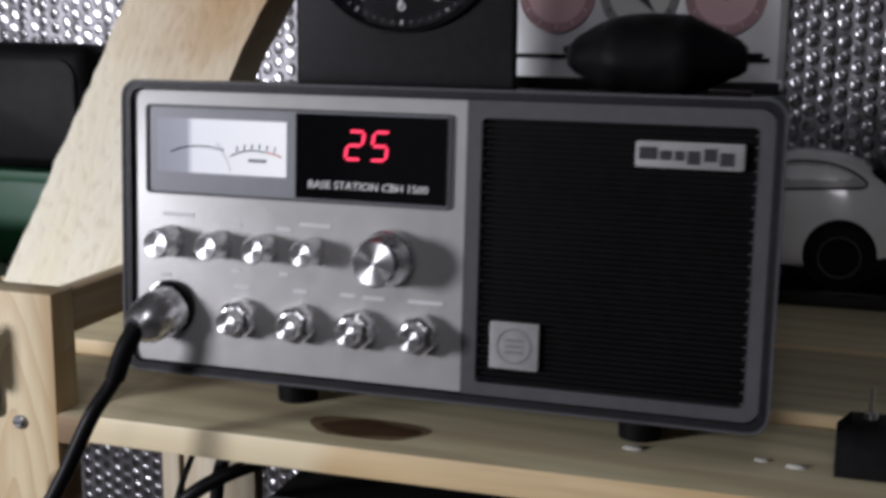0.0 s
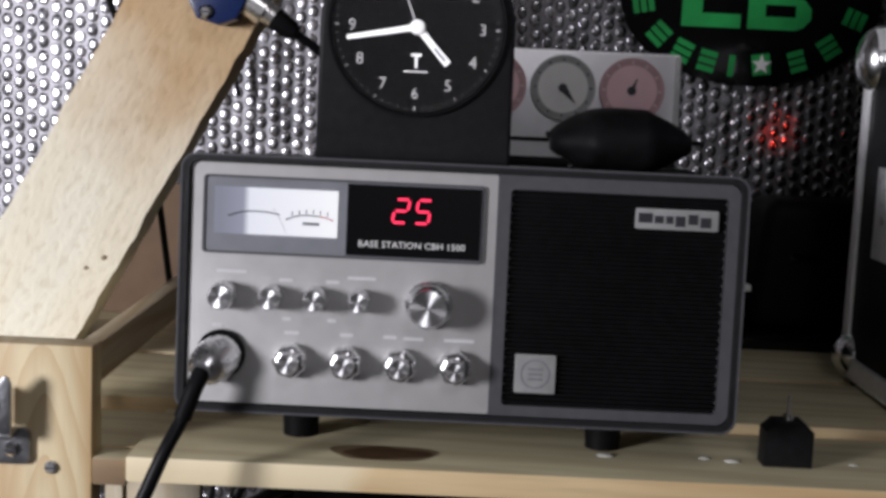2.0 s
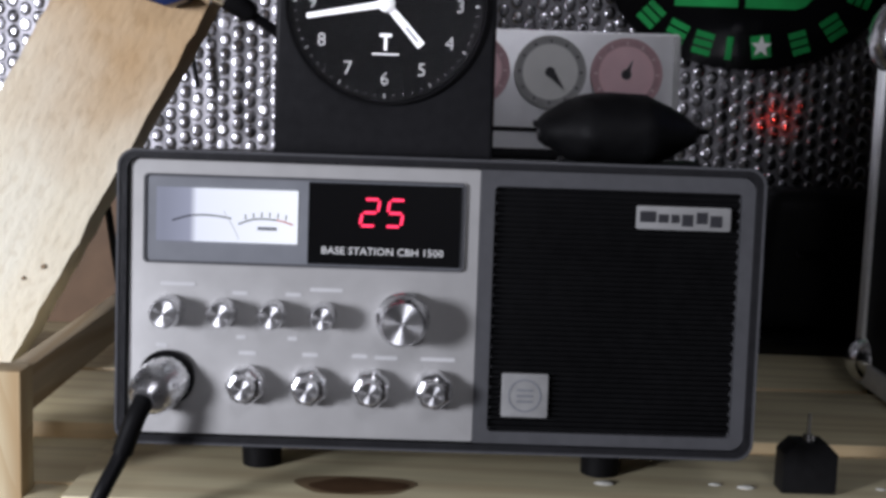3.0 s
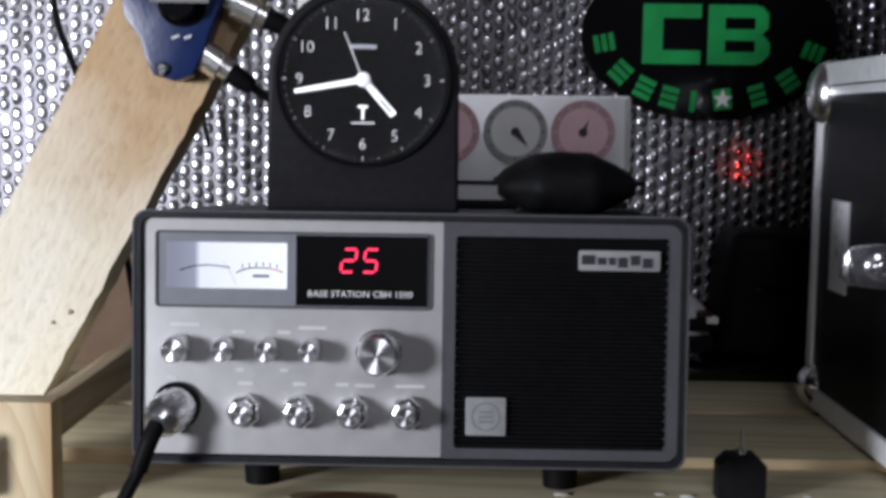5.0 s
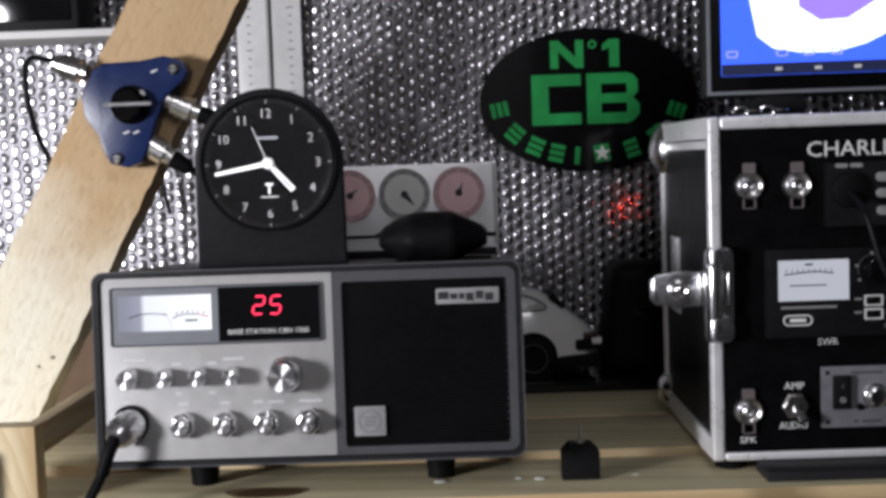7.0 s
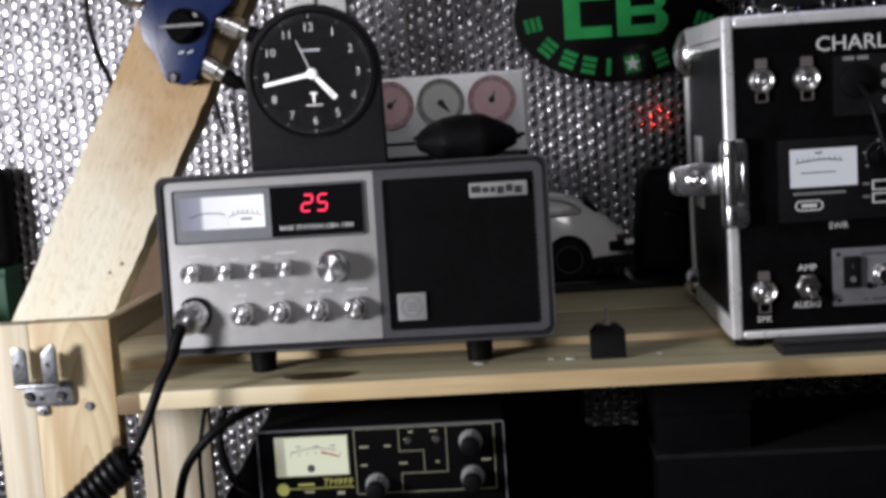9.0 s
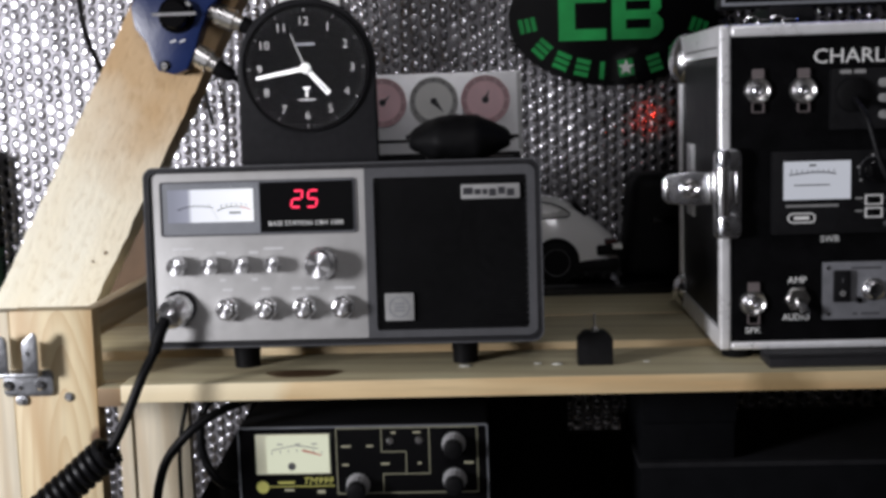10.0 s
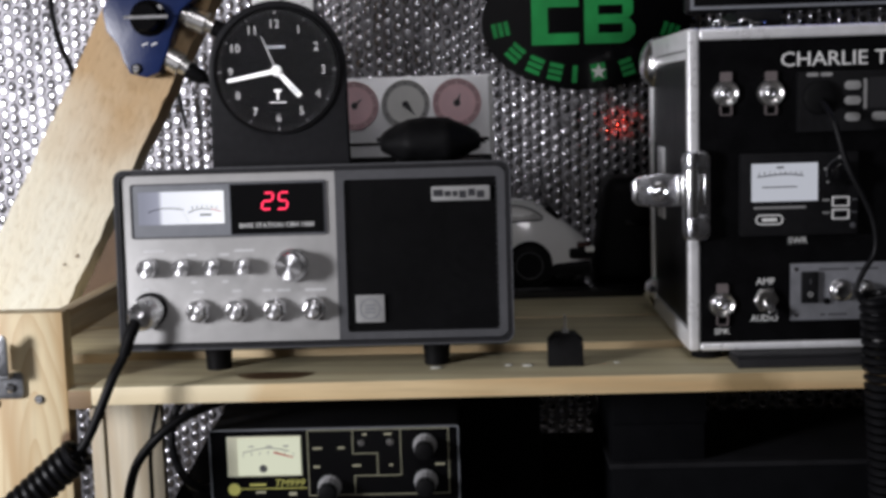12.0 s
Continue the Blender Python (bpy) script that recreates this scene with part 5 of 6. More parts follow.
def model_car():
    car = thing("model_car", (0.14, 0.46, 1.004), "white model sports car with black wheels on its plinth", "model car", at=(0.137, 0.447, 1.004))
    z0, mid = 1.0045, 0.462
    bm = bmesh.new()
    xs = [0.020, 0.0215, 0.024, 0.028] + [0.034 + 0.0068 * i for i in range(34)] + [0.268, 0.2715, 0.274, 0.2755, 0.2765]
    rows = []
    for x in xs:
        wide, half = car_section(x)
        ring = [(-f, h) for f, h in half] + [(f, h) for f, h in half[-2::-1]]
        rows.append([bm.verts.new((x, mid + f * wide, z0 + h)) for f, h in ring])
    n = len(rows[0])
    for a, b in zip(rows, rows[1:]):
        for i in range(n):
            bm.faces.new((a[i], a[(i + 1) % n], b[(i + 1) % n], b[i]))
    bm.faces.new(rows[0][::-1])
    bm.faces.new(rows[-1])
    body = part("body", bm, "car_white", car, "white painted body", 60)

    def skin(x, h, off=0.0006):
        wide, half = car_section(x)
        for (f0, h0), (f1, h1) in zip(half[4:], half[5:]):
            if h0 <= h <= h1:
                return (x, mid - wide * (f0 + (f1 - f0) * (h - h0) / (h1 - h0)) - off, z0 + h)
        return (x, mid - wide * 0.66 - off, z0 + h)

    low = [(0.132 + 0.0095 * i, 0.0720 + 0.0006 * i) for i in range(10)]
    high = [(0.140 + 0.0088 * i, (0.086, 0.0905, 0.0935, 0.0952, 0.0955, 0.0952, 0.0942, 0.0918, 0.0880, 0.0815)[i]) for i in range(10)]
    wb = bmesh.new()
    la, ha = [wb.verts.new(skin(*p)) for p in low], [wb.verts.new(skin(*p)) for p in high]
    for i in range(9):
        wb.faces.new((la[i], la[i + 1], ha[i + 1], ha[i]))
    part("side_window", wb, "car_glass", body, "pale side window")
    part("window_seal", tube([skin(*p, 0.0008) for p in low + high[::-1] + low[:1]], 0.0009, 6, 3), "ink", body)
    part("rear_window", prism([(0.2225, z0 + 0.0890), (0.2270, z0 + 0.0935), (0.2320, z0 + 0.0895), (0.2410, z0 + 0.0790), (0.2365, z0 + 0.0735)], mid - 0.031, mid + 0.031, 0.001), "rubber", body, "black slatted rear window")
    part("lower_trim", box(0.226, 0.2760, mid - 0.0462, mid + 0.0462, z0 + 0.0120, z0 + 0.0265, 0.004), "rubber", body)
    part("bumper", box(0.2500, 0.2790, mid - 0.0440, mid + 0.0440, z0 + 0.0310, z0 + 0.0430, 0.003), "rubber", body)
    part("tail_lamp", box(0.2600, 0.2750, mid - 0.0400, mid - 0.0300, z0 + 0.0435, z0 + 0.0500, 0.001), "tail_red", body)
    part("reverse_lamp", box(0.2690, 0.2800, mid - 0.0447, mid - 0.0300, z0 + 0.0385, z0 + 0.0445, 0.001), "white", body)
    for wx in (0.203, 0.072):
        for side in (-1, 1):
            yy = mid + side * 0.0420
            y_in, y_out = sorted((mid + side * 0.0340, mid + side * 0.0489))
            part("wheel_arch", prism(circle(wx, z0 + 0.0262, 0.0272, 32), y_in, y_out), "grille", body, "black wheel arch")
            wheel = part("wheel", turned((wx, yy - side * 0.006, z0 + 0.0245), (0, side, 0), [(0, 0.019), (0.001, 0.0242), (0.012, 0.0242), (0.0145, 0.021), (0.0145, 0.0165), (0.0128, 0.016)], 32), "rubber", body)
            part("rim", turned((wx, yy + side * 0.0066, z0 + 0.0245), (0, side, 0), [(0, 0.0155), (0.0005, 0.0150), (0.0002, 0.0110), (0.0, 0.004)], 28), "grille", wheel)
            part("rim_edge", frame_ring(circle(wx, z0 + 0.0245, 0.0160, 32), circle(wx, z0 + 0.0245, 0.0150, 32), yy + side * 0.0084 - 0.0006, yy + side * 0.0084 + 0.0006), "bezel", wheel)
    return car


model_car()

# small black adaptor on the front board
adaptor = thing("plug_adaptor", (0.2155, 0.045, SHELF), "small black plug adaptor standing on the shelf", "adaptor")
part("body", prism([(0.200, SHELF + 0.0005), (0.231, SHELF + 0.0005), (0.231, 1.0105), (0.2245, 1.0170), (0.2065, 1.0170), (0.200, 1.0105)], 0.036, 0.054, 0.001), "black", adaptor)
part("collar", rod((0.2155, 0.045, 1.0168), (0.2155, 0.045, 1.0200), 0.0036, 0.003, 16), "nickel", adaptor)
part("pin", rod((0.2155, 0.045, 1.0198), (0.2155, 0.045, 1.0325), 0.0013, 0.0010, 12), "nickel", adaptor)

# ---- flight case with built-in radio gear ----
FX0, FX1, FY0, FY1, FZ0, FZ1 = 0.3265, 0.880, 0.050, 0.292, 0.9955, 1.2805
T = 0.0102
case = thing("flight_case", (0.6, 0.17, SHELF), "black flight case with aluminium edges and radio panel", "flight case")
part("shell", box(FX0 + 0.003, FX1 - 0.003, FY0 + 0.006, FY1 - 0.002, FZ0 + 0.003, FZ1 - 0.003), "laminate", case)
front = part("front_panel", box(FX0 + T, FX1 - T, FY0 + 0.002, FY0 + 0.006, FZ0 + 0.0072, FZ1 - 0.0105), "laminate", case, "black carbon-look front panel")
for b in ((FX0, FX0 + T, FY0, FY0 + 0.012, FZ0, FZ1), (FX1 - T, FX1, FY0, FY0 + 0.012, FZ0, FZ1)):
    part("edge_trim", box(*b, 0.003, 3), "alu", case, "aluminium edge trim")
for b in ((FX0 + T, FX1 - T, FY0, FY0 + 0.012, FZ1 - 0.0105, FZ1), (FX0 + T, FX1 - T, FY0, FY0 + 0.012, FZ0, FZ0 + 0.0072)):
    part("edge_trim", box(*b, 0.003, 3), "alu", case, "aluminium edge trim")
part("edge_trim", box(FX0, FX0 + 0.012, FY0 + 0.012, FY1, FZ0, FZ0 + 0.018, 0.002), "alu", case)
part("edge_trim", box(FX0, FX0 + 0.012, FY0 + 0.012, FY1, FZ1 - 0.018, FZ1, 0.002), "alu", case)
part("edge_trim", box(FX0, FX0 + 0.012, FY1 - 0.014, FY1, FZ0 + 0.018, FZ1 - 0.018, 0.002), "alu", case)
corner = bmesh.new()
bmesh.ops.create_uvsphere(corner, u_segments=20, v_segments=12, radius=0.019)
for v in corner.verts:
    v.co = Vector((FX0 + 0.009, FY1 - 0.012, FZ1 - 0.024)) + Vector((v.co.x * 1.1, v.co.y * 1.1, v.co.z * 1.45))
part("ball_corner", corner, "chrome", case, "chromed steel ball corner")
corner = bmesh.new()
bmesh.ops.create_uvsphere(corner, u_segments=20, v_segments=12, radius=0.019)
for v in corner.verts:
    v.co = Vector((FX0 + 0.009, FY1 - 0.012, FZ0 + 0.018)) + v.co
part("ball_corner", corner, "chrome", case, "chromed steel ball corner")
part("side_plate", box(FX0 + 0.0012, FX0 + 0.0032, FY0 + 0.014, FY1 - 0.03, FZ1 - 0.026, FZ1 - 0.019, 0.0005), "alu", case)
part("hinge_leaf", box(FX0 + 0.0005, FX0 + 0.003, FY0 + 0.15, FY0 + 0.19, 1.10, 1.172, 0.0006), "alu", case)
# toggle latch round the front edge
latch = part("latch", prism(rounded(0.3205, 0.3445, 1.096, 1.1745, 0.006), 0.0425, 0.0498, 0.002), "latch_chrome", case, "chromed toggle latch")
part("latch_barrel", rod((0.3275, 0.0395, 1.100), (0.3275, 0.0395, 1.171), 0.0065, seg=20, bevel=0.001), "chrome", latch)
lever = part("latch_lever", prism([(0.3265, 1.1265), (0.300, 1.1255), (0.2815, 1.128), (0.2765, 1.1330), (0.2765, 1.1480), (0.2815, 1.1530), (0.300, 1.1555), (0.3265, 1.1545)], 0.0465, 0.0535, 0.0022), "latch_chrome", latch, "chromed butterfly lever")
part("lever_boss", turned((0.3005, 0.0465, 1.1405), (0, -1, 0), [(0, 0.0095), (0.003, 0.0085), (0.0042, 0.0060), (0.0030, 0.0042), (0.0048, 0.0015)], 24), "chrome", lever)
part("lever_rib", rod((0.3175, 0.0455, 1.1275), (0.3175, 0.0455, 1.1535), 0.0028, seg=12, bevel=0.0006), "chrome", lever)
part("lever_rib", rod((0.2800, 0.0465, 1.1300), (0.2800, 0.0465, 1.1510), 0.0024, seg=12, bevel=0.0006), "chrome", lever)
part("keeper", prism(rounded(0.3225, 0.3425, 1.1555, 1.1735, 0.004), 0.0385, 0.0425, 0.0015), "latch_chrome", latch)
part("keeper", prism(rounded(0.3225, 0.3425, 1.0975, 1.1185, 0.004), 0.0385, 0.0425, 0.0015), "latch_chrome", latch)
for rx in (0.3160, 0.3205, 0.3350, 0.3395):
    part("hinge_rib", rod((rx, 0.0405, 1.1270), (rx, 0.0405, 1.1545), 0.0019, seg=12, bevel=0.0005), "chrome", latch)
for lz0, lz1 in ((1.1585, 1.1740), (1.0990, 1.1170)):
    part("knuckle", rod((0.3275, 0.0380, lz0), (0.3275, 0.0380, lz1), 0.0062, seg=20, bevel=0.0018), "latch_chrome", latch)
for lz in (1.1055, 1.1655):
    part("rivet", turned((0.3385, 0.0425, lz), (0, -1, 0), [(0, 0.0038), (0.0016, 0.003)], 14), "chrome", latch)
for fx in (0.345, 0.86):
    for fy in (0.07, 0.27):
        part("foot", turned((fx, fy, FZ0), (0, 0, -1), [(0, 0.015), (0.0083, 0.013)], 20), "rubber", case)


def panel_knob(x, z):
    y = FY0 + 0.002
    k = part("socket", turned((x, y, z), (0, -1, 0), [(0, 0.0118), (0.0035, 0.0116), (0.0048, 0.0104), (0.0032, 0.0088), (0.0022, 0.0066)], 30), "nickel", front, "nickel panel socket")
    part("stud", turned((x, y - 0.0020, z), (0, -1, 0), [(0, 0.0050), (0.0030, 0.0046), (0.0042, 0.0030), (0.0034, 0.0014)], 20), "latch_chrome", k)
    part("tab", prism(rounded(x - 0.0050, x + 0.0050, z + 0.0100, z + 0.0186, 0.0014), y - 0.004, y - 0.001), "pink_tab", k, "faded pink plastic tab")
    part("tab", frame_ring(rounded(x - 0.0052, x + 0.0052, z - 0.0190, z - 0.0100, 0.0014), rounded(x - 0.0042, x + 0.0042, z - 0.0180, z - 0.0100, 0.0010), y - 0.004, y - 0.001), "pink_tab", k, "clear plastic tab")
    return k


M["pink_tab"] = mat("faded_pink_plastic", (0.17, 0.145, 0.145), 0.4, 0, 0.1, 100)
panel_knob(0.3595, 1.2235)
panel_knob(0.3985, 1.2230)
panel_knob(0.3560, 1.0375)
sw2 = part("toggle", turned((0.3945, FY0 + 0.002, 1.0405), (0, -1, 0), [(0, 0.0115), (0.003, 0.0115), (0.0035, 0.0098), (0.007, 0.0096)], 6), "nickel", front, "hexagonal nickel toggle switch")
part("lever", rod((0.3945, FY0 - 0.004, 1.0405), (0.3975, FY0 - 0.016, 1.0300), 0.0034, 0.0042, 14, 0.001), "chrome", sw2)
part("lettering", letters("CHARLIE T", 0.4535, FY0 + 0.002, 1.2515, 0.092, 0.0125), "white", front, "white lettering", smooth=0)
part("lettering", letters("SPK", 0.3560, FY0 + 0.002, 1.0128, 0.0135, 0.0052), "white", front, smooth=0)
part("lettering", letters("AMP", 0.3945, FY0 + 0.002, 1.0570, 0.0165, 0.0058), "white", front, smooth=0)
part("lettering", letters("AUDIO", 0.3935, FY0 + 0.002, 1.0240, 0.0235, 0.0058), "white", front, smooth=0)
part("lettering", letters("SWR", 0.4228, FY0 + 0.002, 1.0930, 0.0165, 0.0055), "white", front, smooth=0)
# mobile transceiver
rig = part("transceiver", box(0.420, 0.62, FY0 - 0.008, FY0 + 0.002, 1.188, 1.240, 0.002), "black", front, "black mobile transceiver front")
part("mic_socket", turned((0.4385, FY0 - 0.008, 1.2180), (0, -1, 0), [(0, 0.015), (0.004, 0.0145), (0.006, 0.010)], 24), "rubber", rig)
for bx, bz, w in ((0.4665, 1.2275, 0.014), (0.4665, 1.2145, 0.014), (0.4665, 1.2005, 0.013), (0.490, 1.2005, 0.014), (0.512, 1.2005, 0.014)):
    part("button", prism(rounded(bx - w / 2, bx + w / 2, bz - 0.0038, bz + 0.0038, 0.0036), FY0 - 0.0105, FY0 - 0.008, 0.0006), "plate", rig)
for bx in (0.432, 0.444):
    part("button", prism(rounded(bx - 0.005, bx + 0.005, 1.2358, 1.2392, 0.0016), FY0 - 0.0095, FY0 - 0.008), "plate", rig)
part("screen_edge", box(0.4760, 0.4785, FY0 - 0.0095, FY0 - 0.008, 1.207, 1.233), "plate", rig)
part("screen", box(0.480, 0.575, FY0 - 0.0090, FY0 - 0.008, 1.208, 1.234), "dark_window", rig)
# SWR meter
swr = part("swr_meter", box(0.3705, 0.472, FY0 - 0.010, FY0 + 0.002, 1.0985, 1.1710, 0.0016), "black", front, "black standing-wave meter with a lit white scale")
part("scale_card", box(0.3795, 0.4365, FY0 - 0.0112, FY0 - 0.010, 1.1290, 1.1620), "meter_swr", swr)
part("scale_line", tube([(0.3840, FY0 - 0.0114, 1.1505), (0.4080, FY0 - 0.0114, 1.1525), (0.4240, FY0 - 0.0114, 1.1510)], 0.0006, 5), "ink", swr)
part("scale_line", bar(0.4035, FY0 - 0.0112, 1.1415, 0.030, 0.0010), "ink", swr)
for i in range(9):
    part("scale_mark", bar(0.386 + 0.0045 * i, FY0 - 0.0112, 1.1535, 0.0006, 0.0030), "ink", swr)
part("scale_mark", bar(0.404, FY0 - 0.0112, 1.1585, 0.006, 0.0016), "ink", swr)
part("caption", bar(0.404, FY0 - 0.010, 1.1235, 0.045, 0.0020), "plate", swr)
part("name_ring", frame_ring(rounded(0.3830, 0.4070, 1.1085, 1.1175, 0.0044), rounded(0.3842, 0.4058, 1.1097, 1.1163, 0.0032), FY0 - 0.0106, FY0 - 0.010), "white", swr)
part("name_mark", bar(0.395, FY0 - 0.010, 1.1130, 0.013, 0.0030), "white", swr)
part("dial_knob", turned((0.4565, FY0 - 0.010, 1.1525), (0, -1, 0), [(0, 0.0105), (0.010, 0.0098), (0.011, 0.008)], 28, 14, 0.05), "gloss_black", swr)
part("dial_arc", tube([(0.4565 + 0.0125 * math.cos(radians(b)), FY0 - 0.0102, 1.1525 + 0.0125 * math.sin(radians(b))) for b in (70, 95, 120, 145, 170, 195)], 0.0004, 5), "bezel", swr)
for b in (95, 165, 215):
    part("dial_mark", prism(circle(0.4565 + 0.0138 * math.cos(radians(b)), 1.1525 + 0.0138 * math.sin(radians(b)), 0.0011, 12), FY0 - 0.0106, FY0 - 0.010), "plate", swr)
part("screw", turned((0.4675, FY0 - 0.010, 1.1065), (0, -1, 0), [(0, 0.0026), (0.001, 0.002)], 14), "bezel", swr)
for bz in (1.1275, 1.1165):
    part("switch_frame", frame_ring(rounded(0.4490, 0.4640, bz - 0.0045, bz + 0.0045, 0.0006, 2), rounded(0.4503, 0.4627, bz - 0.0032, bz + 0.0032, 0.0006, 2), FY0 - 0.0108, FY0 - 0.010), "white", swr)
    part("switch_slider", box(0.4505, 0.4560, FY0 - 0.013, FY0 - 0.010, bz - 0.003, bz + 0.003, 0.0005), "black", swr)
    part("caption", bar(0.4440, FY0 - 0.010, bz + 0.0015, 0.006, 0.0016), "plate", swr)
    part("caption", bar(0.4680, FY0 - 0.010, bz + 0.0015, 0.0055, 0.0014), "bezel", swr)
# amplifier plate
amp = part("amplifier_plate", box(0.4160, 0.56, FY0 - 0.0015, FY0 + 0.002, 1.0215, 1.0725, 0.0008), "amp_plate", front, "silver amplifier plate with a rocker switch")
part("rocker", box(0.4245, 0.4395, FY0 - 0.0065, FY0 - 0.0015, 1.0375, 1.0655, 0.0015), "black", amp)
part("rocker_mark", frame_ring(circle(0.432, 1.0455, 0.0024, 16), circle(0.432, 1.0455, 0.0012, 16), FY0 - 0.0069, FY0 - 0.0065), "plate", amp)
part("rocker_mark", bar(0.432, FY0 - 0.0065, 1.0570, 0.0010, 0.0040), "bezel", amp)
part("dial_knob", turned((0.4590, FY0 - 0.0015, 1.0480), (0, -1, 0), [(0, 0.0100), (0.0015, 0.0100), (0.002, 0.0084), (0.010, 0.0080), (0.0112, 0.0060), (0.0108, 0.0035)], 26), "chrome", amp)
part("dial_knob", turned((0.4800, FY0 - 0.0015, 1.0480), (0, -1, 0), [(0, 0.0088), (0.0015, 0.0088), (0.002, 0.0072), (0.010, 0.0068), (0.0112, 0.005)], 26), "chrome", amp)
part("indicator", turned((0.4478, FY0 - 0.0015, 1.0385), (0, -1, 0), [(0, 0.0032), (0.003, 0.0022)], 14), "gloss_black", amp)
for bx, bz, w in ((0.4535, 1.0670, 0.026), (0.444, 1.0265, 0.004), (0.457, 1.0265, 0.016), (0.482, 1.0670, 0.02)):
    part("caption", bar(bx, FY0 - 0.0015, bz, w, 0.0018), "bezel", amp)
for bx in (0.4205, 0.552):
    for bz in (1.0265, 1.0675):
        part("rivet", turned((bx, FY0 - 0.0015, bz), (0, -1, 0), [(0, 0.0024), (0.001, 0.0018)], 12), "chrome", amp)

hand_lead = thing("hand_microphone_lead", (0.46, 0.03, 1.2), "black lead with a coil hanging before the case", "lead")
part("straight_lead", tube([(0.4385, FY0 - 0.014, 1.2150), (0.4420, 0.012, 1.198), (0.4520, 0.004, 1.160), (0.4705, 0.0, 1.119), (0.4745, 0.0, 1.090), (0.4640, 0.0, 1.070), (0.4590, 0.0, 1.055), (0.4670, 0.0, 1.043), (0.4760, 0.0, 1.040)], 0.0025, 10), "cable", hand_lead)
part("coil", coil([(0.4745, 0.0, 1.052), (0.4770, 0.0, 1.03), (0.4800, -0.002, 0.97), (0.4835, -0.004, 0.90), (0.486, -0.006, 0.83)], 0.0118, 0.0032, 0.0074), "cable", hand_lead, "black coiled lead")
tray = thing("plastic_slab", (0.43, 0.03, SHELF), "dark grey plastic slab lying under the case edge", "slab")
part("body", box(0.3620, 0.480, 0.012, 0.052, SHELF + 0.0003, 0.9952, 0.0012), "grey_slab", tray)

# unseen red source and hood added behind the case for red foil glints
beam_way = Vector((-0.042, 0.232, 0.004)).normalized()
glint_at = Vector((0.362, FY1 + 0.006, 1.186))
bulb = bmesh.new()
bmesh.ops.create_uvsphere(bulb, u_segments=12, v_segments=8, radius=0.0034)
for v in bulb.verts:
    v.co += glint_at
red_glint = part("red_glint_source", bulb, "red_glint", case, "unseen red source added for the red glints in the foil")
part("glint_snoot", turned(glint_at - beam_way * 0.010, beam_way, [(0, 0.0058), (0.066, 0.0058), (0.0662, 0.0048), (0.002, 0.0048)], 20), "black", red_glint)

# black glossy case beside the car
dark = thing("camera_case", (0.315, 0.46, SHELF), "glossy black camera case beside the model car", "case")
dark_bm = box(0.286, 0.405, 0.425, 0.510, 1.0045, 1.128, 0.018, 4)
for v in dark_bm.verts:
    v.co.x += (v.co.z - 1.06) * 0.10
part("body", dark_bm, "rubber", dark)
part("clasp", prism(rounded(0.315, 0.345, 1.070, 1.078, 0.003), 0.4215, 0.4260, 0.001), "gloss_black", dark)
part("clasp", prism(rounded(0.360, 0.385, 1.068, 1.078, 0.003), 0.4215, 0.4260, 0.001), "gloss_black", dark)

# ---- tablet on the case ----
tablet = thing("tablet", (0.55, 0.13, FZ1), "black tablet with a bright blue screen on the case", "tablet")
part("body", box(0.3370, 0.775, 0.120, 0.134, 1.2975, 1.58, 0.004, 3), "black", tablet)
part("edge_band", box(0.3410, 0.771, 0.1185, 0.1198, 1.3005, 1.577, 0.0005), "recess", tablet)
part("bezel", box(0.3440, 0.768, 0.1172, 0.1184, 1.3035, 1.574, 0.0004), "gloss_black", tablet)
scr = part("screen", box(0.3530, 0.759, 0.1162, 0.1171, 1.3165, 1.562), "screen_blue", tablet, "glowing blue screen")
wave = [(0.376, 1.5615), (0.378, 1.380), (0.384, 1.350), (0.398, 1.339), (0.424, 1.3345), (0.452, 1.3345), (0.478, 1.341), (0.510, 1.356), (0.60, 1.43), (0.758, 1.45), (0.758, 1.5615)]
part("bright_wave", prism(wave, 0.1156, 0.1161), "screen_white", scr)
part("violet_wave", prism([(0.415, 1.5615), (0.420, 1.374), (0.438, 1.362), (0.462, 1.363), (0.490, 1.380), (0.545, 1.425), (0.60, 1.5615)], 0.1151, 0.1155), "screen_violet", scr)
part("task_bar", box(0.3532, 0.7588, 0.1150, 0.1155, 1.3167, 1.3265), "screen_dark", scr)
for ix in (0.362, 0.405, 0.428, 0.452):
    part("icon", frame_ring(rounded(ix - 0.005, ix + 0.005, 1.3320, 1.3380, 0.002), rounded(ix - 0.0038, ix + 0.0038, 1.3332, 1.3368, 0.001), 0.1142, 0.1150), "white", scr)
for ix in (0.402, 0.436, 0.470):
    part("icon", bar(ix, 0.1150, 1.3215, 0.006, 0.003), "white", scr)
for fx in (0.38, 0.70):
    part("foot", box(fx, fx + 0.04, 0.10, 0.17, FZ1 + 0.0002, 1.2974, 0.002), "black", tablet)
strap = thing("chain", (0.40, 0.09, FZ1), "short bright metal chain lying on the case top", "chain")
for i in range(4):
    lx = 0.362 + 0.011 * i
    link = bmesh.new()
    pts = [Vector((lx + 0.0066 * math.cos(a), 0.085 + (0.0035 * math.sin(a) if i % 2 else 0.0), FZ1 + 0.0045 + (0.0 if i % 2 else 0.0035 * math.sin(a)))) for a in [2 * math.pi * k / 14 for k in range(15)]]
    part("link", tube(pts, 0.0011, 6, raw=True), "chrome", strap)

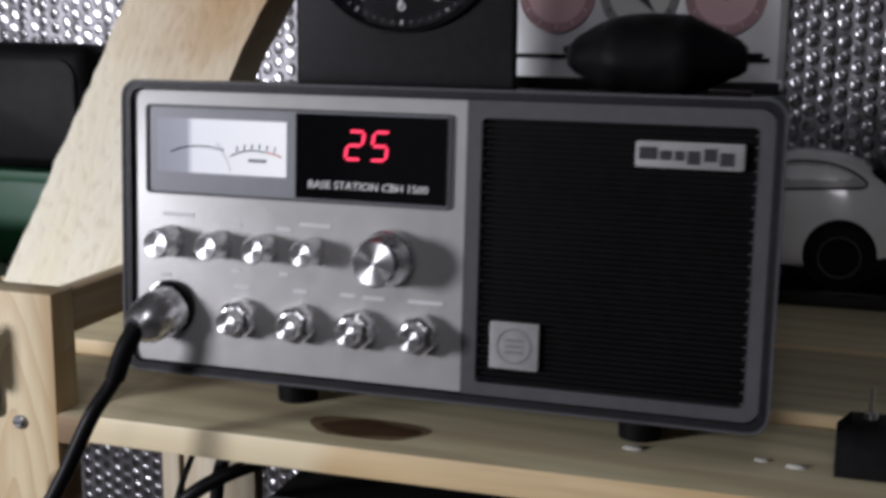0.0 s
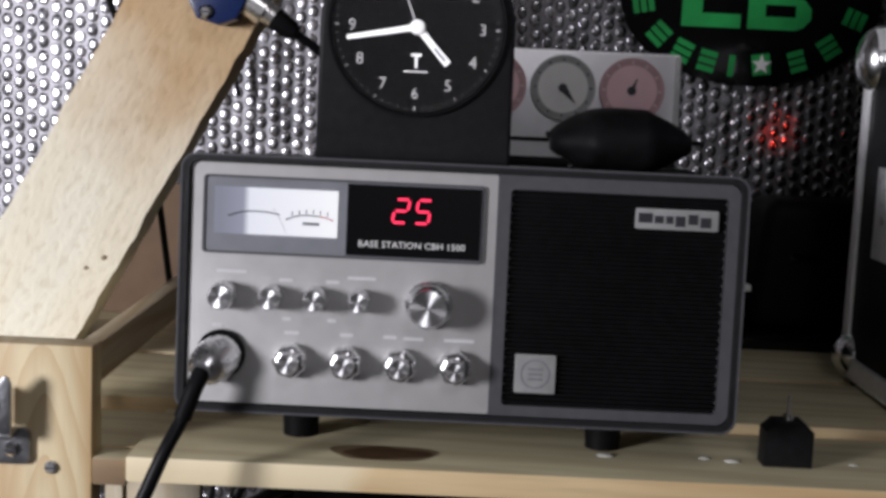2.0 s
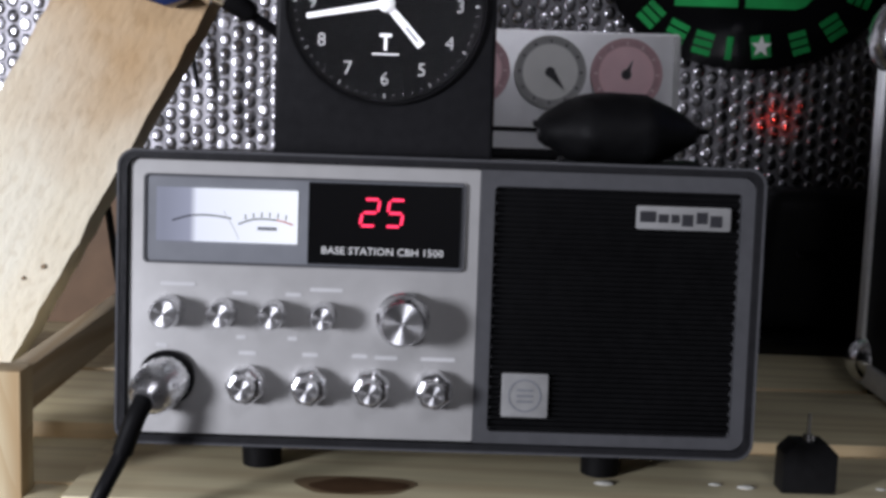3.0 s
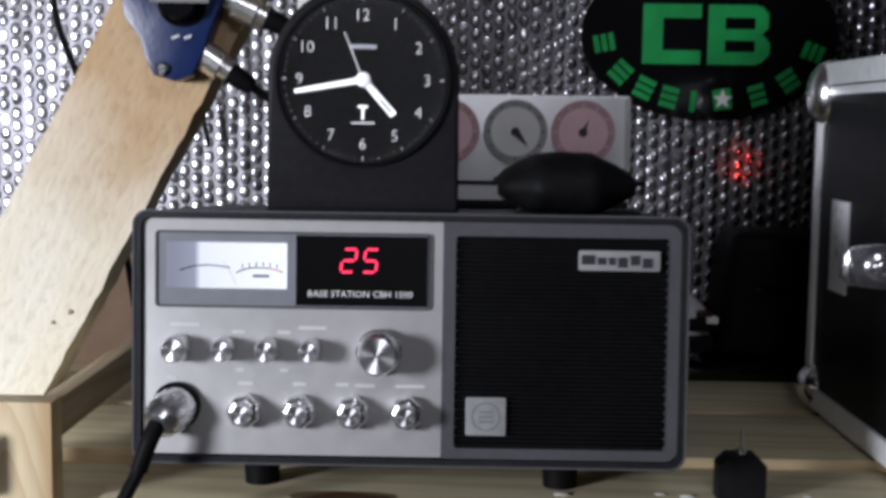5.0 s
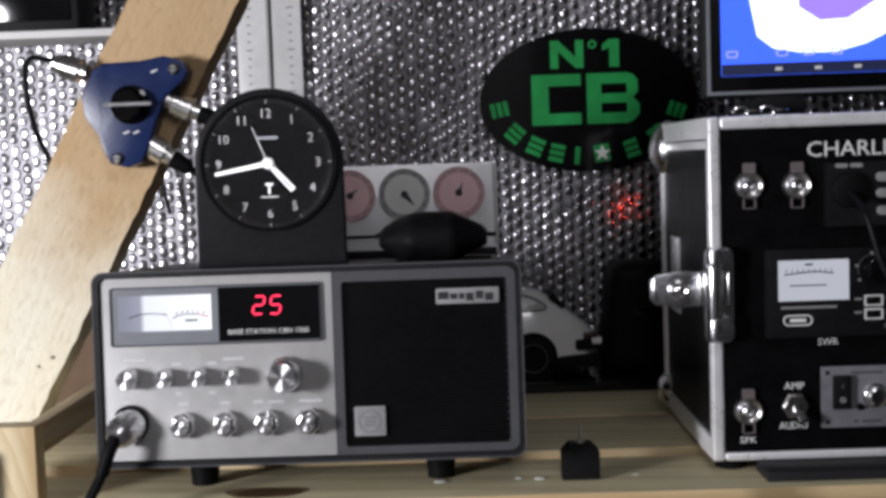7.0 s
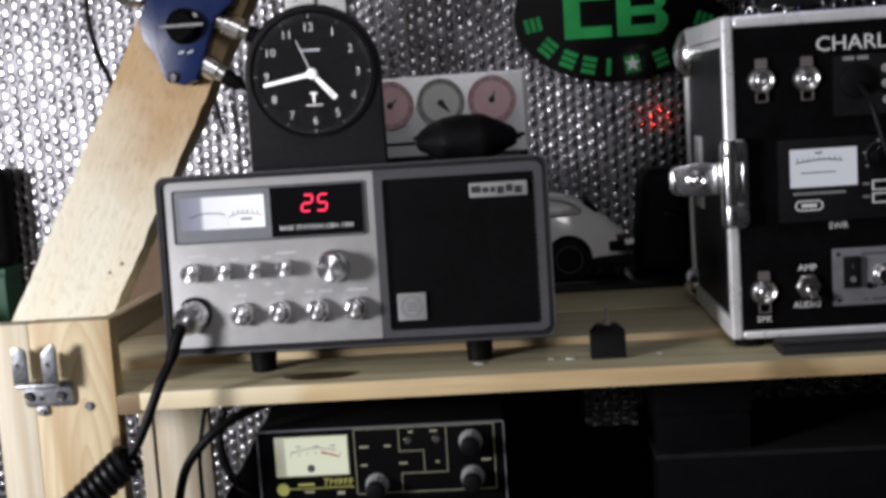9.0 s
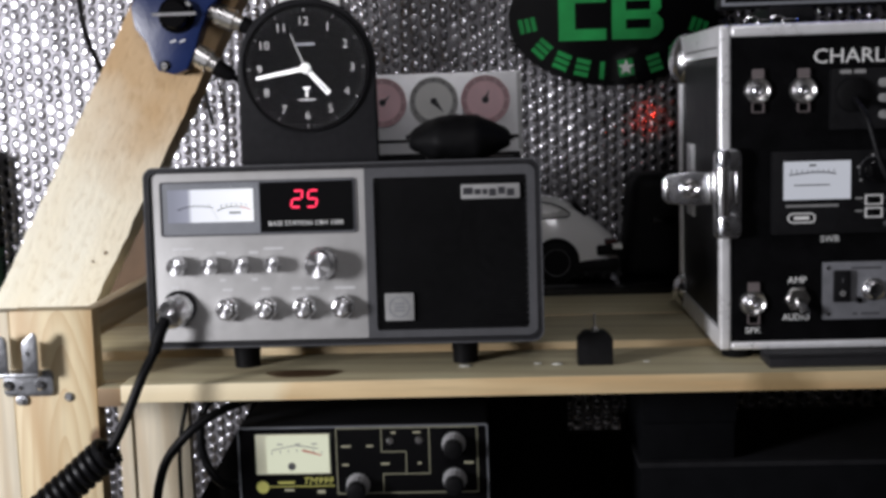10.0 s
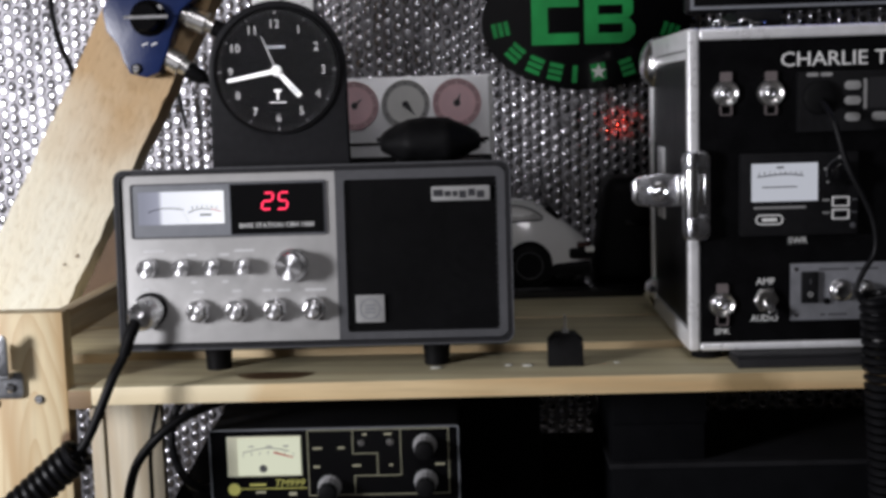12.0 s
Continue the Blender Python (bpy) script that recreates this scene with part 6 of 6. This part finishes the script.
# ---- on the lower shelf ----
tester = thing("antenna_tuner", (0.008, 0.1, 0.80), "black antenna tuner with a lit cream meter", "antenna tuner", at=(0.004, 0.1, 0.80))
part("body", box(-0.1025, 0.1225, 0.040, 0.20, 0.806, 0.9365, 0.003), "black", tester)
tp = part("front_panel", box(-0.1020, 0.1220, 0.0360, 0.0398, 0.8085, 0.9355, 0.0012), "gloss_black", tester)
part("panel_edge", frame_ring(rounded(-0.1024, 0.1224, 0.808, 0.9366, 0.002), rounded(-0.1014, 0.1214, 0.8090, 0.9356, 0.0015), 0.0350, 0.0385), "recess", tester, "thin grey panel trim")
tm = part("meter", box(-0.0865, -0.0190, 0.0345, 0.0360, 0.8935, 0.9305, 0.0008), "cream", tp, "lit cream meter")
part("lit_card", box(-0.0765, -0.0200, 0.0338, 0.0345, 0.8950, 0.9290), "meter_green", tm)
part("needle", rod((-0.0440, 0.0335, 0.9160), (-0.0270, 0.0335, 0.9110), 0.0009, 0.0005, 6), "red_ink", tm)
part("scale_line", tube([(-0.072, 0.0336, 0.9160), (-0.05, 0.0336, 0.9200), (-0.03, 0.0336, 0.9170)], 0.0005, 5), "plate", tm)
for i in range(7):
    part("scale_mark", bar(-0.0715 + 0.0075 * i, 0.0338, 0.9135 + 0.0020 * math.sin(0.5 * i), 0.0006, 0.0026), "recess", tm)
for sx in (-0.0640, -0.0480, -0.0330):
    part("scale_mark", bar(sx, 0.0338, 0.9215, 0.0050, 0.0012), "plate", tm)
part("zero_screw", turned((-0.0540, 0.0336, 0.9010), (0, -1, 0), [(0, 0.0036), (0.0012, 0.003)], 16), "bezel", tm)
part("round_mark", prism(circle(-0.0815, 0.8815, 0.0056, 24), 0.0354, 0.0360), "yellow_line", tp)
part("lettering", letters("TM999", -0.0305, 0.0360, 0.8868, 0.0265, 0.0068, slant=0.25), "yellow_line", tp, "yellow lettering", smooth=0)
part("caption", bar(-0.0600, 0.0360, 0.8855, 0.0150, 0.0020), "yellow_line", tp)
part("certificate_mark", bar(-0.0285, 0.0360, 0.8765, 0.0070, 0.0030), "panel_line", tp)
part("caption", bar(-0.0575, 0.0360, 0.8785, 0.0090, 0.0018), "panel_line", tp)
part("rule", bar(-0.0480, 0.0360, 0.8818, 0.064, 0.0008), "yellow_line", tp)
for x0, z0, x1, z1 in ((-0.0135, 0.9345, 0.1130, 0.9345), (-0.0135, 0.9345, -0.0135, 0.8745), (-0.0135, 0.8745, 0.1130, 0.8745), (0.0270, 0.9345, 0.0270, 0.9125), (0.0270, 0.9125, 0.0490, 0.9125), (0.0490, 0.9125, 0.0490, 0.8920), (0.0280, 0.8920, 0.0700, 0.8920), (0.0700, 0.8920, 0.0700, 0.9345), (0.0280, 0.8920, 0.0280, 0.8745), (0.1130, 0.9345, 0.1130, 0.8745)):
    part("rule", bar((x0 + x1) / 2, 0.0360, (z0 + z1) / 2, max(0.0006, abs(x1 - x0)), max(0.0006, abs(z1 - z0))), "panel_line", tp)
for cx, cz, w in ((-0.0050, 0.9180, 0.010), (0.0165, 0.9180, 0.007), (-0.0060, 0.9010, 0.007), (0.0300, 0.9015, 0.009), (0.0380, 0.9300, 0.005), (0.0590, 0.9300, 0.008), (0.0610, 0.9015, 0.004), (0.1050, 0.9015, 0.010)):
    part("caption", bar(cx, 0.0360, cz, w * 0.85, 0.0016), "panel_line", tp)
for bx, bz in ((0.0350, 0.9225), (0.0610, 0.9225)):
    part("screw", turned((bx, 0.0360, bz), (0, -1, 0), [(0, 0.0036), (0.002, 0.0028)], 14), "nickel", tp)
for bx, bz in ((0.0920, 0.9190), (0.0920, 0.8860), (0.0050, 0.8825), (0.0920, 0.845), (0.005, 0.84)):
    kk = part("knob", turned((bx, 0.0360, bz), (0, -1, 0), [(0, 0.0110), (0.003, 0.0108), (0.004, 0.0098), (0.016, 0.0092)], 30, 15, 0.06), "grey_knob", tp, "grey knob with a black cap")
    part("cap", turned((bx, 0.0200, bz), (0, -1, 0), [(0, 0.0088), (0.006, 0.0082), (0.007, 0.0066)], 24), "rubber", kk)
for fx in (-0.085, 0.102):
    for fy in (0.055, 0.18):
        part("foot", turned((fx, fy, 0.806), (0, 0, -1), [(0, 0.008), (0.0058, 0.007)], 16), "rubber", tester)
sheet = thing("sloping_panel", (-0.12, 0.2, 0.80), "black sloping equipment case behind the tuner", "equipment case")
wedge = bmesh.new()
side = [(-0.197, 0.801), (0.20, 0.801), (0.20, 0.955), (-0.104, 0.955)]
prism(side, 0.215, 0.33, 0.002, bm=wedge)
part("body", wedge, "rubber", sheet)
part("lid", box(-0.1035, 0.20, 0.2145, 0.3305, 0.9552, 0.9605, 0.001), "black", sheet)
lid_box = thing("equipment_box", (0.30, 0.2, 0.80), "dark grey equipment box on the lower shelf", "box")
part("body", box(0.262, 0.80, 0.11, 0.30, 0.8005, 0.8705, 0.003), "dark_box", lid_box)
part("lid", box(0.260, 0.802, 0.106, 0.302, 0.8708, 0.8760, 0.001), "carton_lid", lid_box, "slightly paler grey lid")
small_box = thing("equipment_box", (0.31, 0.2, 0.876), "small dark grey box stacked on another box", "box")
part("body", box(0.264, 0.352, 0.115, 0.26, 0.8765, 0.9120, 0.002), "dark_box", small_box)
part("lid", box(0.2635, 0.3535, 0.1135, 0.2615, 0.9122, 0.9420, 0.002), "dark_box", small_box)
cable("power_cable", [(-0.06, 0.10, 0.955), (-0.092, 0.05, 0.961), (-0.128, 0.012, 0.952), (-0.157, 0.004, 0.926), (-0.170, 0.004, 0.899), (-0.175, 0.006, 0.862), (-0.172, 0.010, 0.80), (-0.165, 0.0, 0.74)], 0.0042, "thick black power cable hanging under the shelf")
cable("power_cable", [(-0.11, 0.06, 0.966), (-0.134, 0.045, 0.958), (-0.1415, 0.042, 0.930), (-0.138, 0.042, 0.905), (-0.125, 0.042, 0.885), (-0.115, 0.08, 0.87), (-0.115, 0.21, 0.84)], 0.0040, "black power cable bending behind the tuner")
cable("power_cable", [(-0.150, 0.040, 0.968), (-0.1525, 0.012, 0.93), (-0.1535, 0.010, 0.88), (-0.155, 0.010, 0.80)], 0.0018, "thin black cable hanging under the shelf")

# ---- the lamp that lights the bench ----
lampstand = thing("work_lamp", (LAMP[0] - 0.12, LAMP[1] - 0.1, 0.0), "white work lamp on a stand beside the bench", "lamp")
lx, ly, lz = LAMP
part("pole", rod((lx - 0.12, ly - 0.1, 0.02), (lx - 0.12, ly - 0.1, lz), 0.011), "black", lampstand)
part("foot_plate", rod((lx - 0.12, ly - 0.1, 0.0), (lx - 0.12, ly - 0.1, 0.02), 0.14, seg=32), "black", lampstand)
way = (Vector((-0.05, 0.05, 1.14)) - Vector(LAMP)).normalized()
part("head", turned(Vector(LAMP) - way * 0.09, way, [(0, 0.03), (0.02, 0.09), (0.06, 0.145), (0.066, 0.150), (0.0665, 0.140)], 32), "white_card", lampstand)

# added fitting for the overhead fill light, out of view
fill_light_fitting = thing("fill_light_fitting", (0.25, -1.55, 2.6), "unseen flex and holder added above the fill light", "lamp")
part("flex", rod((0.25, -1.55, 2.46), (0.25, -1.55, 2.6), 0.004, seg=10), "cable", fill_light_fitting)
part("holder", rod((0.25, -1.55, 2.415), (0.25, -1.55, 2.46), 0.018, 0.014, 18), "white_card", fill_light_fitting)
